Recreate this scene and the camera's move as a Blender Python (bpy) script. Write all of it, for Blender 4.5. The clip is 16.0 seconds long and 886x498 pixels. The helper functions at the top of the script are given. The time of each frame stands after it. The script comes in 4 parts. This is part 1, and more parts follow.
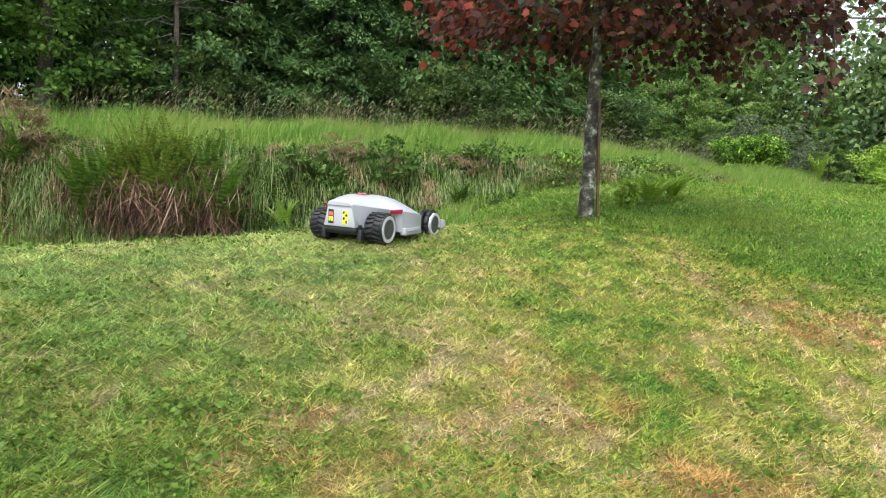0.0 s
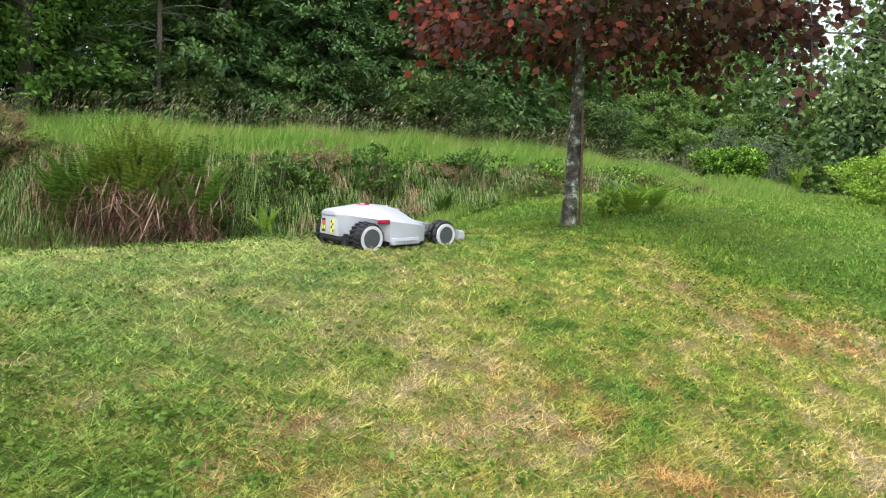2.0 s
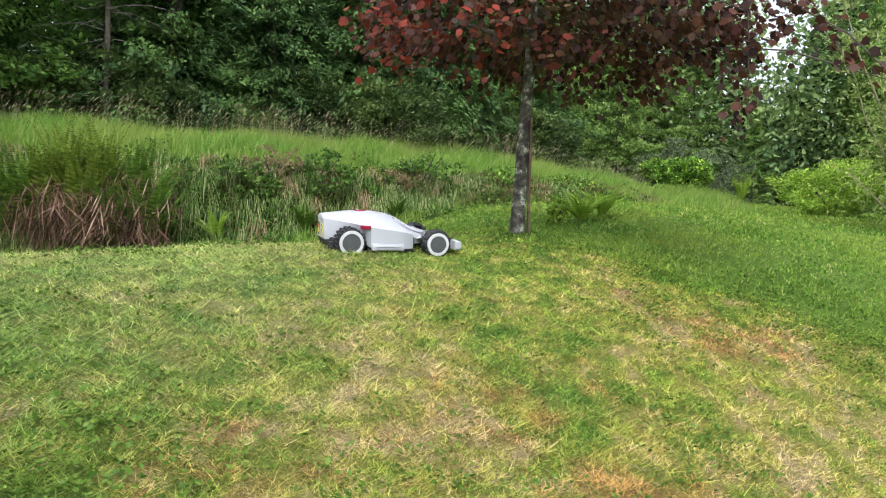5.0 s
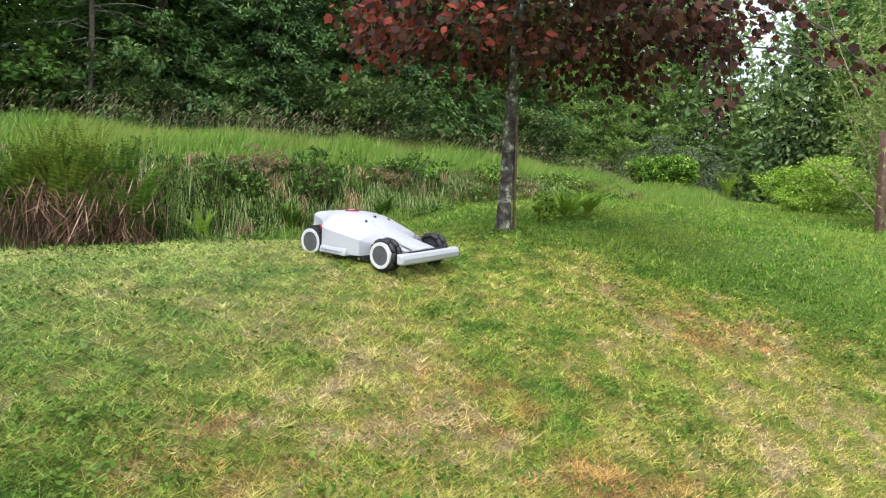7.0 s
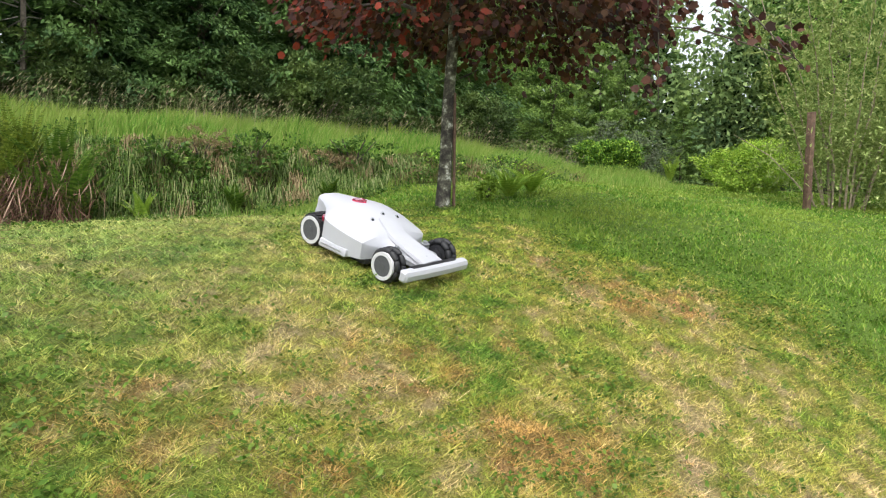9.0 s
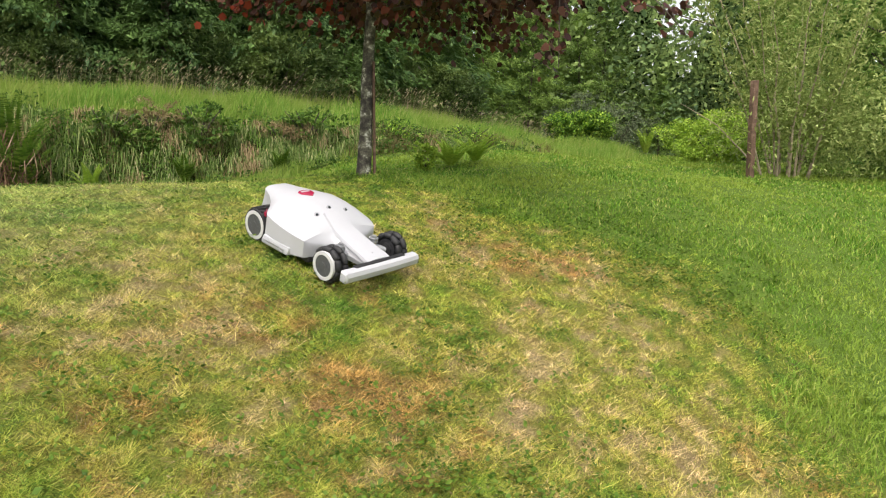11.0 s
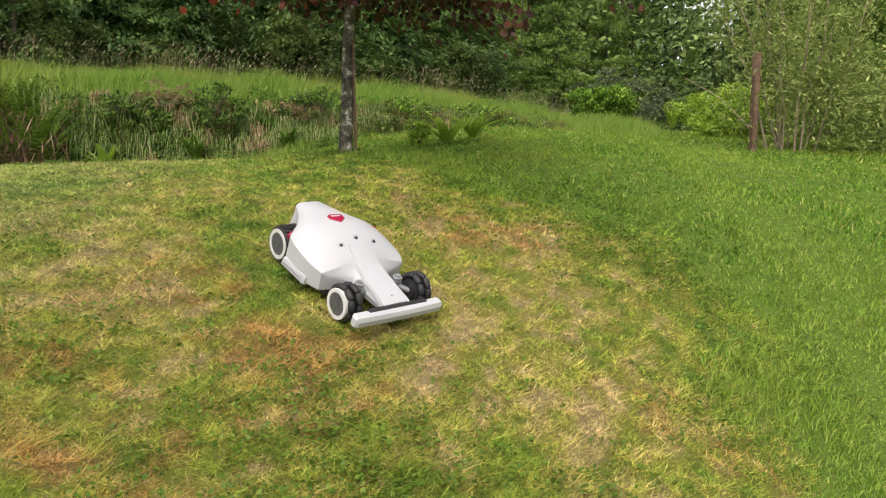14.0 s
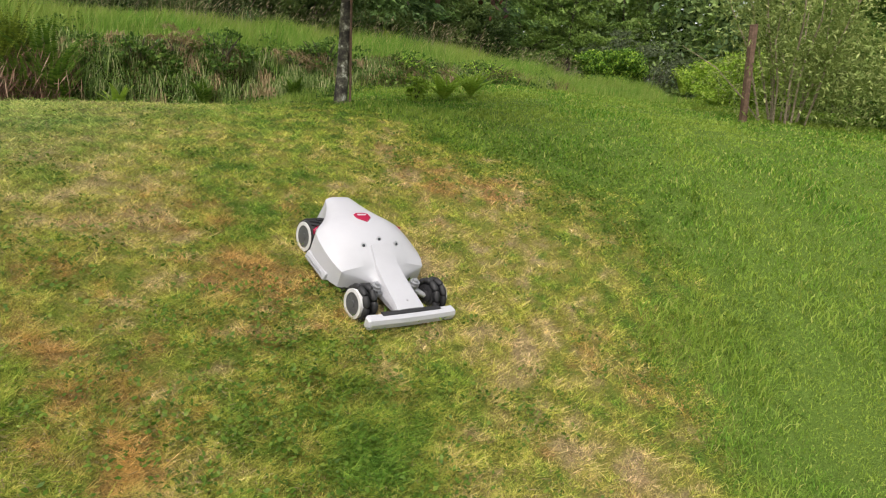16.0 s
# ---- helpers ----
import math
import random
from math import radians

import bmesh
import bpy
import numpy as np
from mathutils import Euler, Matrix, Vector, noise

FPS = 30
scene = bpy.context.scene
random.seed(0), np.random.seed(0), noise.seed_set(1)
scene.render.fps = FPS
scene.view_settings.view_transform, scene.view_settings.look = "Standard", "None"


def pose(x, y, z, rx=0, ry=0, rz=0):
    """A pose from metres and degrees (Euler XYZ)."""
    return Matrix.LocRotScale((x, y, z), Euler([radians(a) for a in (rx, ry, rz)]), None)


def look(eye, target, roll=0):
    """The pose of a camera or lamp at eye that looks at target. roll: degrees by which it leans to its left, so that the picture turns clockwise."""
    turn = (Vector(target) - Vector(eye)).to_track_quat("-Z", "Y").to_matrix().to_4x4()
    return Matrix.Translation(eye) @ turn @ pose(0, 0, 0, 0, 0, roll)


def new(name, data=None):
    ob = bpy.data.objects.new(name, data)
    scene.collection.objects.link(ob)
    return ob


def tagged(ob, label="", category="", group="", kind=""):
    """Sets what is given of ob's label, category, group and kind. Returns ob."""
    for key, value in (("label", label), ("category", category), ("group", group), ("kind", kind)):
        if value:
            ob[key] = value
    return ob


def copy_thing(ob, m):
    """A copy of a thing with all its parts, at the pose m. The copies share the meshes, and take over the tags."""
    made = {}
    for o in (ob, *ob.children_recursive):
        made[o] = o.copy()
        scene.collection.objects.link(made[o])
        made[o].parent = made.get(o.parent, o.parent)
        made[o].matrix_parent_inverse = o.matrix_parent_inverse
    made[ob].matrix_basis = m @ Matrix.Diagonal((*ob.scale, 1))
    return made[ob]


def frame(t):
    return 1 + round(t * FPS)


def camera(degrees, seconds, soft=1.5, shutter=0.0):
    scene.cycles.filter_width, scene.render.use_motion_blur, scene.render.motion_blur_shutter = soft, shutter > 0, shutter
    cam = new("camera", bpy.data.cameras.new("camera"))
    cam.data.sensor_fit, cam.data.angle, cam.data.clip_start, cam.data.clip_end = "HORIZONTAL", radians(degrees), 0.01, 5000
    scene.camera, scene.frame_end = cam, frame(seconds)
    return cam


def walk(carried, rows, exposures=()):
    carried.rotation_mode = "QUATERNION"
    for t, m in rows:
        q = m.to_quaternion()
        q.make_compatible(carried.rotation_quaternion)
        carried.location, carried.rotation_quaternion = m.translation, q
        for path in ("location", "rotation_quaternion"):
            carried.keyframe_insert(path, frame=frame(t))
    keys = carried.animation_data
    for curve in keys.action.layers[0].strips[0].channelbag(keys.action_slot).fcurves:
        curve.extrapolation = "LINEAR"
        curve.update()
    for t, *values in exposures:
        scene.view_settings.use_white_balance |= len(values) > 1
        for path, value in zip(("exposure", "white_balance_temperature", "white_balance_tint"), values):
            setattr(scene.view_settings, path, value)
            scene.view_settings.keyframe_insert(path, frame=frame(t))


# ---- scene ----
cam = camera(64.5, 16.0, soft=1.15)
# seconds, place in metres, tilt, lean and heading in degrees
PATH = [
    (0.0, 0.0, 0.0, 1.125, 85.307, -1.432, 0.0), (0.5, -0.001, -0.006, 1.127, 85.485, -1.388, -0.379),
    (1.0, -0.003, -0.013, 1.129, 85.664, -1.5, -0.632), (1.5, -0.016, -0.007, 1.123, 85.868, -1.683, -0.912),
    (2.0, -0.012, -0.017, 1.122, 86.042, -1.84, -1.405), (2.5, 0.012, -0.029, 1.121, 86.193, -1.971, -2.13),
    (3.0, 0.023, -0.033, 1.118, 86.417, -2.07, -2.973), (3.5, 0.029, -0.039, 1.125, 86.645, -2.191, -3.634),
    (4.0, 0.038, -0.042, 1.129, 86.641, -2.314, -4.238), (6.5, 0.069, -0.061, 1.123, 86.699, -2.341, -5.403),
    (7.0, 0.073, -0.069, 1.108, 86.67, -2.229, -5.819), (7.5, 0.087, -0.071, 1.087, 86.561, -2.193, -6.488),
    (8.0, 0.098, -0.076, 1.068, 86.549, -2.26, -7.587), (8.5, 0.132, -0.104, 1.039, 86.303, -2.106, -8.832),
    (9.0, 0.194, -0.166, 1.019, 85.813, -1.775, -9.534), (9.5, 0.321, -0.211, 0.996, 85.515, -1.656, -9.769),
    (10.0, 0.509, -0.269, 0.966, 85.03, -1.692, -9.745), (12.5, 1.388, -0.748, 0.962, 82.748, -0.655, -7.726),
    (13.0, 1.455, -0.761, 0.972, 82.845, -0.532, -6.945), (13.5, 1.502, -0.774, 0.961, 82.694, -0.671, -6.319),
    (14.0, 1.531, -0.792, 0.95, 82.038, -0.899, -5.692), (14.5, 1.583, -0.848, 0.933, 80.76, -1.244, -5.179),
    (15.0, 1.654, -1.026, 0.931, 79.57, -1.583, -4.784), (15.5, 1.739, -1.208, 0.973, 78.945, -2.229, -4.34),
    (16.0, 1.812, -1.265, 0.974, 78.4, -3.681, -4.004),
]
walk(cam, [(t, pose(*p)) for t, *p in PATH], exposures=[(0.0, 1.3, 6050, 10), (4.0, 1.27, 6050, 10), (7.5, 1.22, 6050, 10), (9.5, 1.18, 6500, 10), (12.5, 1.05, 7000, 12), (14.0, 0.95, 7000, 12), (16.0, 0.87, 6850, 12)])

# ---- overcast daylight ----
SUN_TURN, SUN_UP = 200, 58
world = bpy.data.worlds.new("overcast_sky")
scene.world = world
world.use_nodes = True
wt = world.node_tree
sky = wt.nodes.new("ShaderNodeTexSky")
sky.sky_type, sky.sun_disc = "NISHITA", False
sky.sun_elevation, sky.sun_rotation, sky.dust_density = radians(SUN_UP), radians(SUN_TURN), 4.0
pale = wt.nodes.new("ShaderNodeHueSaturation")
pale.inputs["Saturation"].default_value = 0.25
wt.links.new(sky.outputs[0], pale.inputs["Color"])
wt.links.new(pale.outputs[0], wt.nodes["Background"].inputs[0])
wt.nodes["Background"].inputs[1].default_value = 0.15
sun_data = bpy.data.lights.new("sun", "SUN")
sun_data.energy, sun_data.angle, sun_data.color = 1.0, radians(35), (1.0, 0.96, 0.9)
sun = new("sun", sun_data)
a, e = radians(SUN_TURN), radians(SUN_UP)
sun.matrix_world = look((0, 0, 30), (-30 * math.sin(a) * math.cos(e), -30 * math.cos(a) * math.cos(e), 30 - 30 * math.sin(e)))


# ---- materials ----
def node(nt, kind, **values):
    n = nt.nodes.new("ShaderNode" + kind)
    for key, value in values.items():
        n.inputs[key].default_value = value
    return n


def blank(name):
    mat = bpy.data.materials.new(name)
    mat.use_nodes = True
    return mat, mat.node_tree, mat.node_tree.nodes["Principled BSDF"]


def noise_at(nt, scale, detail=4.0, rough=0.6, flat=False):
    """Noise over the place, in 1/m."""
    where = nt.nodes.new("ShaderNodeNewGeometry").outputs["Position"]
    tex = node(nt, "TexNoise", Scale=scale, Detail=detail, Roughness=rough)
    if flat:
        squash = node(nt, "Mapping")
        squash.inputs["Scale"].default_value = (1, 1, 0)
        nt.links.new(where, squash.inputs["Vector"])
        where = squash.outputs[0]
    nt.links.new(where, tex.inputs["Vector"])
    return tex.outputs["Fac"]


def ramp(nt, fac, stops):
    r = nt.nodes.new("ShaderNodeValToRGB")
    while len(r.color_ramp.elements) < len(stops):
        r.color_ramp.elements.new(0.5)
    for el, (at, colour) in zip(r.color_ramp.elements, stops):
        el.position, el.color = at, (*colour, 1)
    nt.links.new(fac, r.inputs[0])
    return r.outputs[0]


def mix(nt, fac, one, two, kind="MIX"):
    m = nt.nodes.new("ShaderNodeMix")
    m.data_type, m.blend_type = "RGBA", kind
    for value, sock in ((fac, m.inputs[0]), (one, m.inputs[6]), (two, m.inputs[7])):
        if isinstance(value, (int, float)):
            sock.default_value = value
        elif isinstance(value, tuple):
            sock.default_value = (*value, 1)
        else:
            nt.links.new(value, sock)
    return m.outputs[2]


def island(nt):
    return nt.nodes.new("ShaderNodeNewGeometry").outputs["Random Per Island"]


GREEN, OLIVE, YELLOW, STRAW, RUST = (0.13, 0.29, 0.03), (0.3, 0.42, 0.05), (0.5, 0.5, 0.085), (0.7, 0.58, 0.23), (0.56, 0.35, 0.1)
# x, y and reach of the worn, mossy spots, the straw ones and the lush ones
RUSTY = [(-0.57, 2.3, 0.4), (-1.29, 2.4, 0.25), (0.27, 2.0, 0.42), (1.42, 2.5, 0.33), (2.2, 4.4, 0.4), (2.7, 4.4, 0.3), (1.9, 4.9, 0.3), (3.4, 4.3, 0.2),
         (0.9, 1.24, 0.25), (0.49, 1.5, 0.33), (3.6, 2.45, 0.3), (1.1, 2.45, 0.25), (0.5, 3.0, 0.22)]
PALE = [(0.61, 2.46, 0.3), (0.67, 2.0, 0.2), (0.06, 2.6, 0.3), (0.38, 3.1, 0.3), (-0.29, 2.65, 0.25), (1.8, 2.8, 0.3), (2.6, 2.6, 0.35), (-0.3, 3.6, 0.4)]
LUSH = [(-1.2, 2.0, 0.35), (-0.9, 1.75, 0.3), (1.66, 1.46, 0.3), (1.6, 1.95, 0.25), (2.03, 1.75, 0.3), (0.95, 3.0, 0.25), (2.4, 5.2, 0.3), (-1.9, 3.0, 0.6)]


def vnoise(x, y, scale, seed):
    """Smooth lattice noise from -1 to 1."""
    grid = np.random.default_rng(seed).uniform(-1, 1, (256, 256))
    u, v = np.asarray(x, float) * scale + 31.7 * seed, np.asarray(y, float) * scale + 17.3 * seed
    i, j = np.floor(u).astype(int), np.floor(v).astype(int)
    fu, fv = u - i, v - j
    fu, fv = fu * fu * (3 - 2 * fu), fv * fv * (3 - 2 * fv)
    i0, i1, j0, j1 = i % 256, (i + 1) % 256, j % 256, (j + 1) % 256
    return (grid[i0, j0] * (1 - fu) + grid[i1, j0] * fu) * (1 - fv) + (grid[i0, j1] * (1 - fu) + grid[i1, j1] * fu) * fv


def fbm(x, y, scale, seed, octaves=4, gain=0.65):
    total, weight, amp = 0, 0, 1
    for k in range(octaves):
        total, weight = total + amp * vnoise(x, y, scale * 2.03 ** k, seed + k), weight + amp
        amp *= gain
    return 1.6 * total / weight


def spots(x, y, rows):
    return np.clip(sum(np.exp(-((x - a) ** 2 + (y - b) ** 2) / (r * r)) for a, b, r in rows), 0, 1.2)


def turf_tint(x, y):
    """Colour of the mown turf over the plan: green, straw and rusty moss, ragged at a hand's width."""
    ragged = 0.7 * fbm(x, y, 3.0, 11, 5, 0.85) + 0.95 * fbm(x, y, 10, 21, 3, 0.8) + 0.35 * vnoise(x, y, 55, 31)
    dry = 0.4 * fbm(x, y, 0.9, 3) + 0.22 * spots(x, y, PALE) - 0.5 * spots(x, y, LUSH) - 0.2 * np.clip((y - 4.2) / 2, 0, 1) + ragged * 0.8 + 0.12 - 0.55 * sig((x - edge_x(y) + 0.45) / 0.22)
    at = np.clip((dry + 0.9) / 1.8, 0, 1) * 3
    stops = np.array([GREEN, OLIVE, YELLOW, STRAW])
    k = np.minimum(at.astype(int), 2)
    f = (at - k)[..., None]
    col = stops[k] * (1 - f) + stops[k + 1] * f
    moss = np.clip((0.75 * spots(x, y, RUSTY) + 0.4 * fbm(x, y, 1.4, 41) + 1.1 * fbm(x, y, 7, 51, 4, 0.8) - 0.62 - 0.6 * sig((x - edge_x(y) + 0.3) / 0.2)) * 1.5, 0, 0.8)[..., None]
    col = col * (1 - moss) + np.array(RUST) * moss
    cool = np.clip(sig((y - 3.0 - 0.8 * x) / 0.5) * sig((0.1 - x) / 0.4) * 0.45, 0, 1)[..., None]
    col = col * (1 - cool) + np.array((0.3, 0.44, 0.13)) * cool
    return col * np.array((0.95, 0.88, 1.25))


def give_tint(me, rgb):
    data = np.ones((len(rgb), 4), np.float32)
    data[:, :3] = rgb
    me.attributes.new("tint", "FLOAT_COLOR", "POINT").data.foreach_set("color", data.ravel())
    return me


def tint_of(nt):
    n = nt.nodes.new("ShaderNodeAttribute")
    n.attribute_name = "tint"
    return n.outputs["Color"]


def leafy(name, stops, rough=0.55, through_light=0.35, patch=0.0, tint=(0.3, 0.4, 0.05), spec=0.18):
    """Leaf material: colours by piece, some light through the blade, patches over the place."""
    mat, nt, p = blank(name)
    col = ramp(nt, island(nt), stops)
    if patch:
        col = mix(nt, ramp(nt, noise_at(nt, patch, 4), [(0.42, (0, 0, 0)), (0.62, (1, 1, 1))]), col, mix(nt, 0.6, col, tint))
    nt.links.new(col, p.inputs["Base Color"])
    p.inputs["Roughness"].default_value = rough
    p.inputs["Specular IOR Level"].default_value = spec
    if through_light:
        tr = nt.nodes.new("ShaderNodeBsdfTranslucent")
        nt.links.new(col, tr.inputs[0])
        both = nt.nodes.new("ShaderNodeMixShader")
        both.inputs[0].default_value = through_light
        nt.links.new(p.outputs[0], both.inputs[1])
        nt.links.new(tr.outputs[0], both.inputs[2])
        nt.links.new(both.outputs[0], nt.nodes["Material Output"].inputs["Surface"])
    return mat


def tinted_leaf(name, rough, spec, through_light):
    """Leaves or blades coloured one by one, with lighter and darker pieces."""
    mat, nt, p = blank(name)
    col = mix(nt, 1.0, tint_of(nt), ramp(nt, island(nt), [(0.0, (0.2, 0.24, 0.22)), (0.3, (0.72, 0.78, 0.72)), (0.75, (1.15, 1.12, 1.05)), (1.0, (1.4, 1.32, 1.5))]), "MULTIPLY")
    nt.links.new(col, p.inputs["Base Color"])
    p.inputs["Roughness"].default_value, p.inputs["Specular IOR Level"].default_value = rough, spec
    tr = nt.nodes.new("ShaderNodeBsdfTranslucent")
    nt.links.new(col, tr.inputs[0])
    both = nt.nodes.new("ShaderNodeMixShader")
    both.inputs[0].default_value = through_light
    for i, one in ((1, p), (2, tr)):
        nt.links.new(one.outputs[0], both.inputs[i])
    nt.links.new(both.outputs[0], nt.nodes["Material Output"].inputs["Surface"])
    return mat


def soil():
    mat, nt, p = blank("turf_soil")
    col = mix(nt, 1.0, tint_of(nt), ramp(nt, noise_at(nt, 120, 4, 0.75), [(0.34, (0.22, 0.24, 0.2)), (0.5, (0.6, 0.6, 0.6)), (0.66, (1, 1, 1))]), "MULTIPLY")
    nt.links.new(col, p.inputs["Base Color"])
    p.inputs["Roughness"].default_value = 0.9
    p.inputs["Specular IOR Level"].default_value = 0.1
    bump = node(nt, "Bump", Strength=0.9, Distance=0.03)
    nt.links.new(noise_at(nt, 60, 5), bump.inputs["Height"])
    nt.links.new(bump.outputs[0], p.inputs["Normal"])
    return mat


def plain(name, colour, rough=0.5, metal=0.0, grain=60.0, vary=0.12, relief=0.0, coat=0.0):
    """Painted, moulded or metal surface with a little dirt in it."""
    mat, nt, p = blank(name)
    dark = tuple(c * (1 - vary) for c in colour)
    col = ramp(nt, noise_at(nt, grain, 5), [(0.3, dark), (0.65, colour)])
    nt.links.new(col, p.inputs["Base Color"])
    p.inputs["Roughness"].default_value, p.inputs["Metallic"].default_value = rough, metal
    p.inputs["Coat Weight"].default_value = coat
    if relief:
        bump = node(nt, "Bump", Strength=0.4, Distance=relief)
        nt.links.new(noise_at(nt, grain * 2, 3), bump.inputs["Height"])
        nt.links.new(bump.outputs[0], p.inputs["Normal"])
    return mat


def bark(name, stops, scale=22.0, relief=0.012):
    mat, nt, p = blank(name)
    col = ramp(nt, noise_at(nt, scale, 6, 0.7), stops)
    nt.links.new(col, p.inputs["Base Color"])
    p.inputs["Roughness"].default_value = 0.85
    bump = node(nt, "Bump", Strength=0.8, Distance=relief)
    nt.links.new(noise_at(nt, scale * 1.7, 5), bump.inputs["Height"])
    nt.links.new(bump.outputs[0], p.inputs["Normal"])
    return mat


M_SOIL, M_TURF = soil(), tinted_leaf("mown_turf", 0.75, 0.08, 0.3)
M_ROUGH = leafy("long_grass", [(0, (0.0665, 0.162, 0.0171)), (0.5, (0.142, 0.294, 0.0333)), (0.85, (0.266, 0.389, 0.057)), (1, (0.467, 0.442, 0.16))], patch=0.7, tint=(0.31, 0.388, 0.0647))
M_TALL = leafy("tall_bank_grass", [(0, (0.0977, 0.209, 0.0279)), (0.5, (0.181, 0.348, 0.0488)), (0.85, (0.279, 0.418, 0.0836)), (1, (0.502, 0.459, 0.181))], patch=0.5, tint=(0.32, 0.38, 0.09))
M_DRY = leafy("dry_grass", [(0, (0.144, 0.108, 0.0504)), (0.5, (0.245, 0.187, 0.0936)), (1, (0.36, 0.288, 0.158))], 0.7, 0.2)
M_ARCH = leafy("arching_grass", [(0, (0.04, 0.088, 0.016)), (0.5, (0.128, 0.208, 0.048)), (0.85, (0.24, 0.296, 0.104)), (1, (0.384, 0.368, 0.2))])
M_SEED = leafy("grass_seed_heads", [(0, (0.24, 0.2, 0.12)), (1, (0.42, 0.36, 0.22))], 0.7, 0.2)
M_STALK = leafy("dead_fern_stalks", [(0, (0.03, 0.016, 0.01)), (0.45, (0.11, 0.06, 0.036)), (0.8, (0.2, 0.12, 0.075)), (1, (0.36, 0.26, 0.18))], 0.7, 0.05)
M_FERN = leafy("fern_fronds", [(0, (0.042, 0.091, 0.0119)), (0.6, (0.091, 0.175, 0.021)), (1, (0.175, 0.252, 0.0385))])
M_OFERN = leafy("upright_fern_fronds", [(0, (0.0595, 0.0935, 0.0119)), (0.6, (0.145, 0.204, 0.0255)), (1, (0.255, 0.306, 0.0467))])
M_YFERN = leafy("young_fern_fronds", [(0, (0.208, 0.364, 0.039)), (1, (0.39, 0.52, 0.078))])
M_BRAMBLE = leafy("bramble_leaves", [(0, (0.0336, 0.08, 0.0128)), (0.6, (0.088, 0.176, 0.0288)), (1, (0.2, 0.288, 0.06))])
M_WEED = leafy("broad_weed_leaves", [(0, (0.051, 0.109, 0.0115)), (0.6, (0.096, 0.173, 0.0191)), (1, (0.173, 0.242, 0.0382))], 0.45)
M_BROAD = leafy("broadleaf_foliage", [(0, (0.0425, 0.106, 0.017)), (0.6, (0.0892, 0.191, 0.0306)), (1, (0.17, 0.289, 0.0536))], patch=0.9, tint=(0.2, 0.31, 0.065))
M_SPRUCE = leafy("conifer_sprays", [(0, (0.0203, 0.0495, 0.0165)), (0.6, (0.0465, 0.101, 0.03)), (1, (0.112, 0.18, 0.0562))], patch=0.8, tint=(0.17, 0.284, 0.0709))
M_LIGHT = leafy("light_green_foliage", [(0, (0.06, 0.12, 0.028)), (0.6, (0.145, 0.245, 0.05)), (1, (0.27, 0.38, 0.095))], patch=0.7, tint=(0.26, 0.38, 0.08))
# woodland light put into leaf colour: lighter on the open side, near-black where shaded
M_DAYLIT = leafy("daylit_woods_foliage", [(0, (0.0595, 0.111, 0.0476)), (0.6, (0.136, 0.221, 0.0816)), (1, (0.289, 0.391, 0.145))], 0.7, 0.3, patch=0.5, tint=(0.28, 0.38, 0.11))
M_SHADED = leafy("shaded_woods_foliage", [(0, (0.0084, 0.0192, 0.0054)), (0.6, (0.0192, 0.0408, 0.0102)), (1, (0.042, 0.078, 0.018))], 0.9, 0.2, spec=0.0)
M_COPPER = tinted_leaf("copper_maple_leaves", 0.45, 0.22, 0.45)
M_UNDER = leafy("understorey_leaves", [(0, (0.0204, 0.0421, 0.0102)), (0.6, (0.0478, 0.0797, 0.0217)), (1, (0.0952, 0.14, 0.0421))], patch=0.8, tint=(0.17, 0.238, 0.0595))
M_HEDGE = leafy("bush_leaves", [(0, (0.026, 0.0715, 0.0104)), (0.45, (0.091, 0.208, 0.026)), (0.75, (0.234, 0.403, 0.052)), (1, (0.468, 0.624, 0.091))], 0.42)
M_LIME = leafy("lime_bush_leaves", [(0, (0.14, 0.26, 0.03)), (0.5, (0.3, 0.46, 0.055)), (1, (0.46, 0.58, 0.1))])
M_WILLOW = leafy("willow_leaves", [(0, (0.15, 0.21, 0.05)), (0.6, (0.26, 0.33, 0.095)), (1, (0.4, 0.44, 0.17))])
M_GREY = leafy("grey_shrub_leaves", [(0, (0.07, 0.1, 0.05)), (1, (0.19, 0.23, 0.13))])
M_BARK = bark("maple_bark", [(0.4, (0.018, 0.015, 0.012)), (0.5, (0.06, 0.055, 0.04)), (0.57, (0.14, 0.14, 0.1)), (0.64, (0.45, 0.45, 0.4))], 13)
M_WOODS = bark("dark_bark", [(0.3, (0.03, 0.024, 0.018)), (0.7, (0.12, 0.1, 0.075))])
M_TWIG = bark("pale_twigs", [(0.3, (0.2, 0.15, 0.1)), (0.7, (0.42, 0.35, 0.25))], 30, 0.004)
M_OLDTWIG = bark("old_grey_twigs", [(0.3, (0.07, 0.06, 0.05)), (0.7, (0.2, 0.18, 0.155))], 30, 0.003)
M_POST = bark("weathered_post_wood", [(0.3, (0.05, 0.03, 0.022)), (0.55, (0.13, 0.075, 0.05)), (0.75, (0.23, 0.165, 0.12))], 14, 0.006)
M_WHITE = plain("white_shell", (0.39, 0.396, 0.425), 0.45, grain=9, vary=0.04, coat=0.15)
M_RIM = plain("white_rim", (0.55, 0.55, 0.56), 0.45, grain=30, vary=0.1)
M_BLACK = plain("black_rubber", (0.013, 0.013, 0.015), 0.62, grain=70, vary=0.5)
M_DUST = plain("dark_plastic", (0.022, 0.022, 0.025), 0.5, grain=40, vary=0.35)
M_HUB = plain("grey_hub_cap", (0.075, 0.078, 0.085), 0.45, grain=30, vary=0.2)
M_ALU = plain("grey_metal", (0.42, 0.43, 0.45), 0.4, 0.6, 40, 0.3)
M_RED = plain("red_plastic", (0.32, 0.014, 0.05), 0.25, coat=0.5)
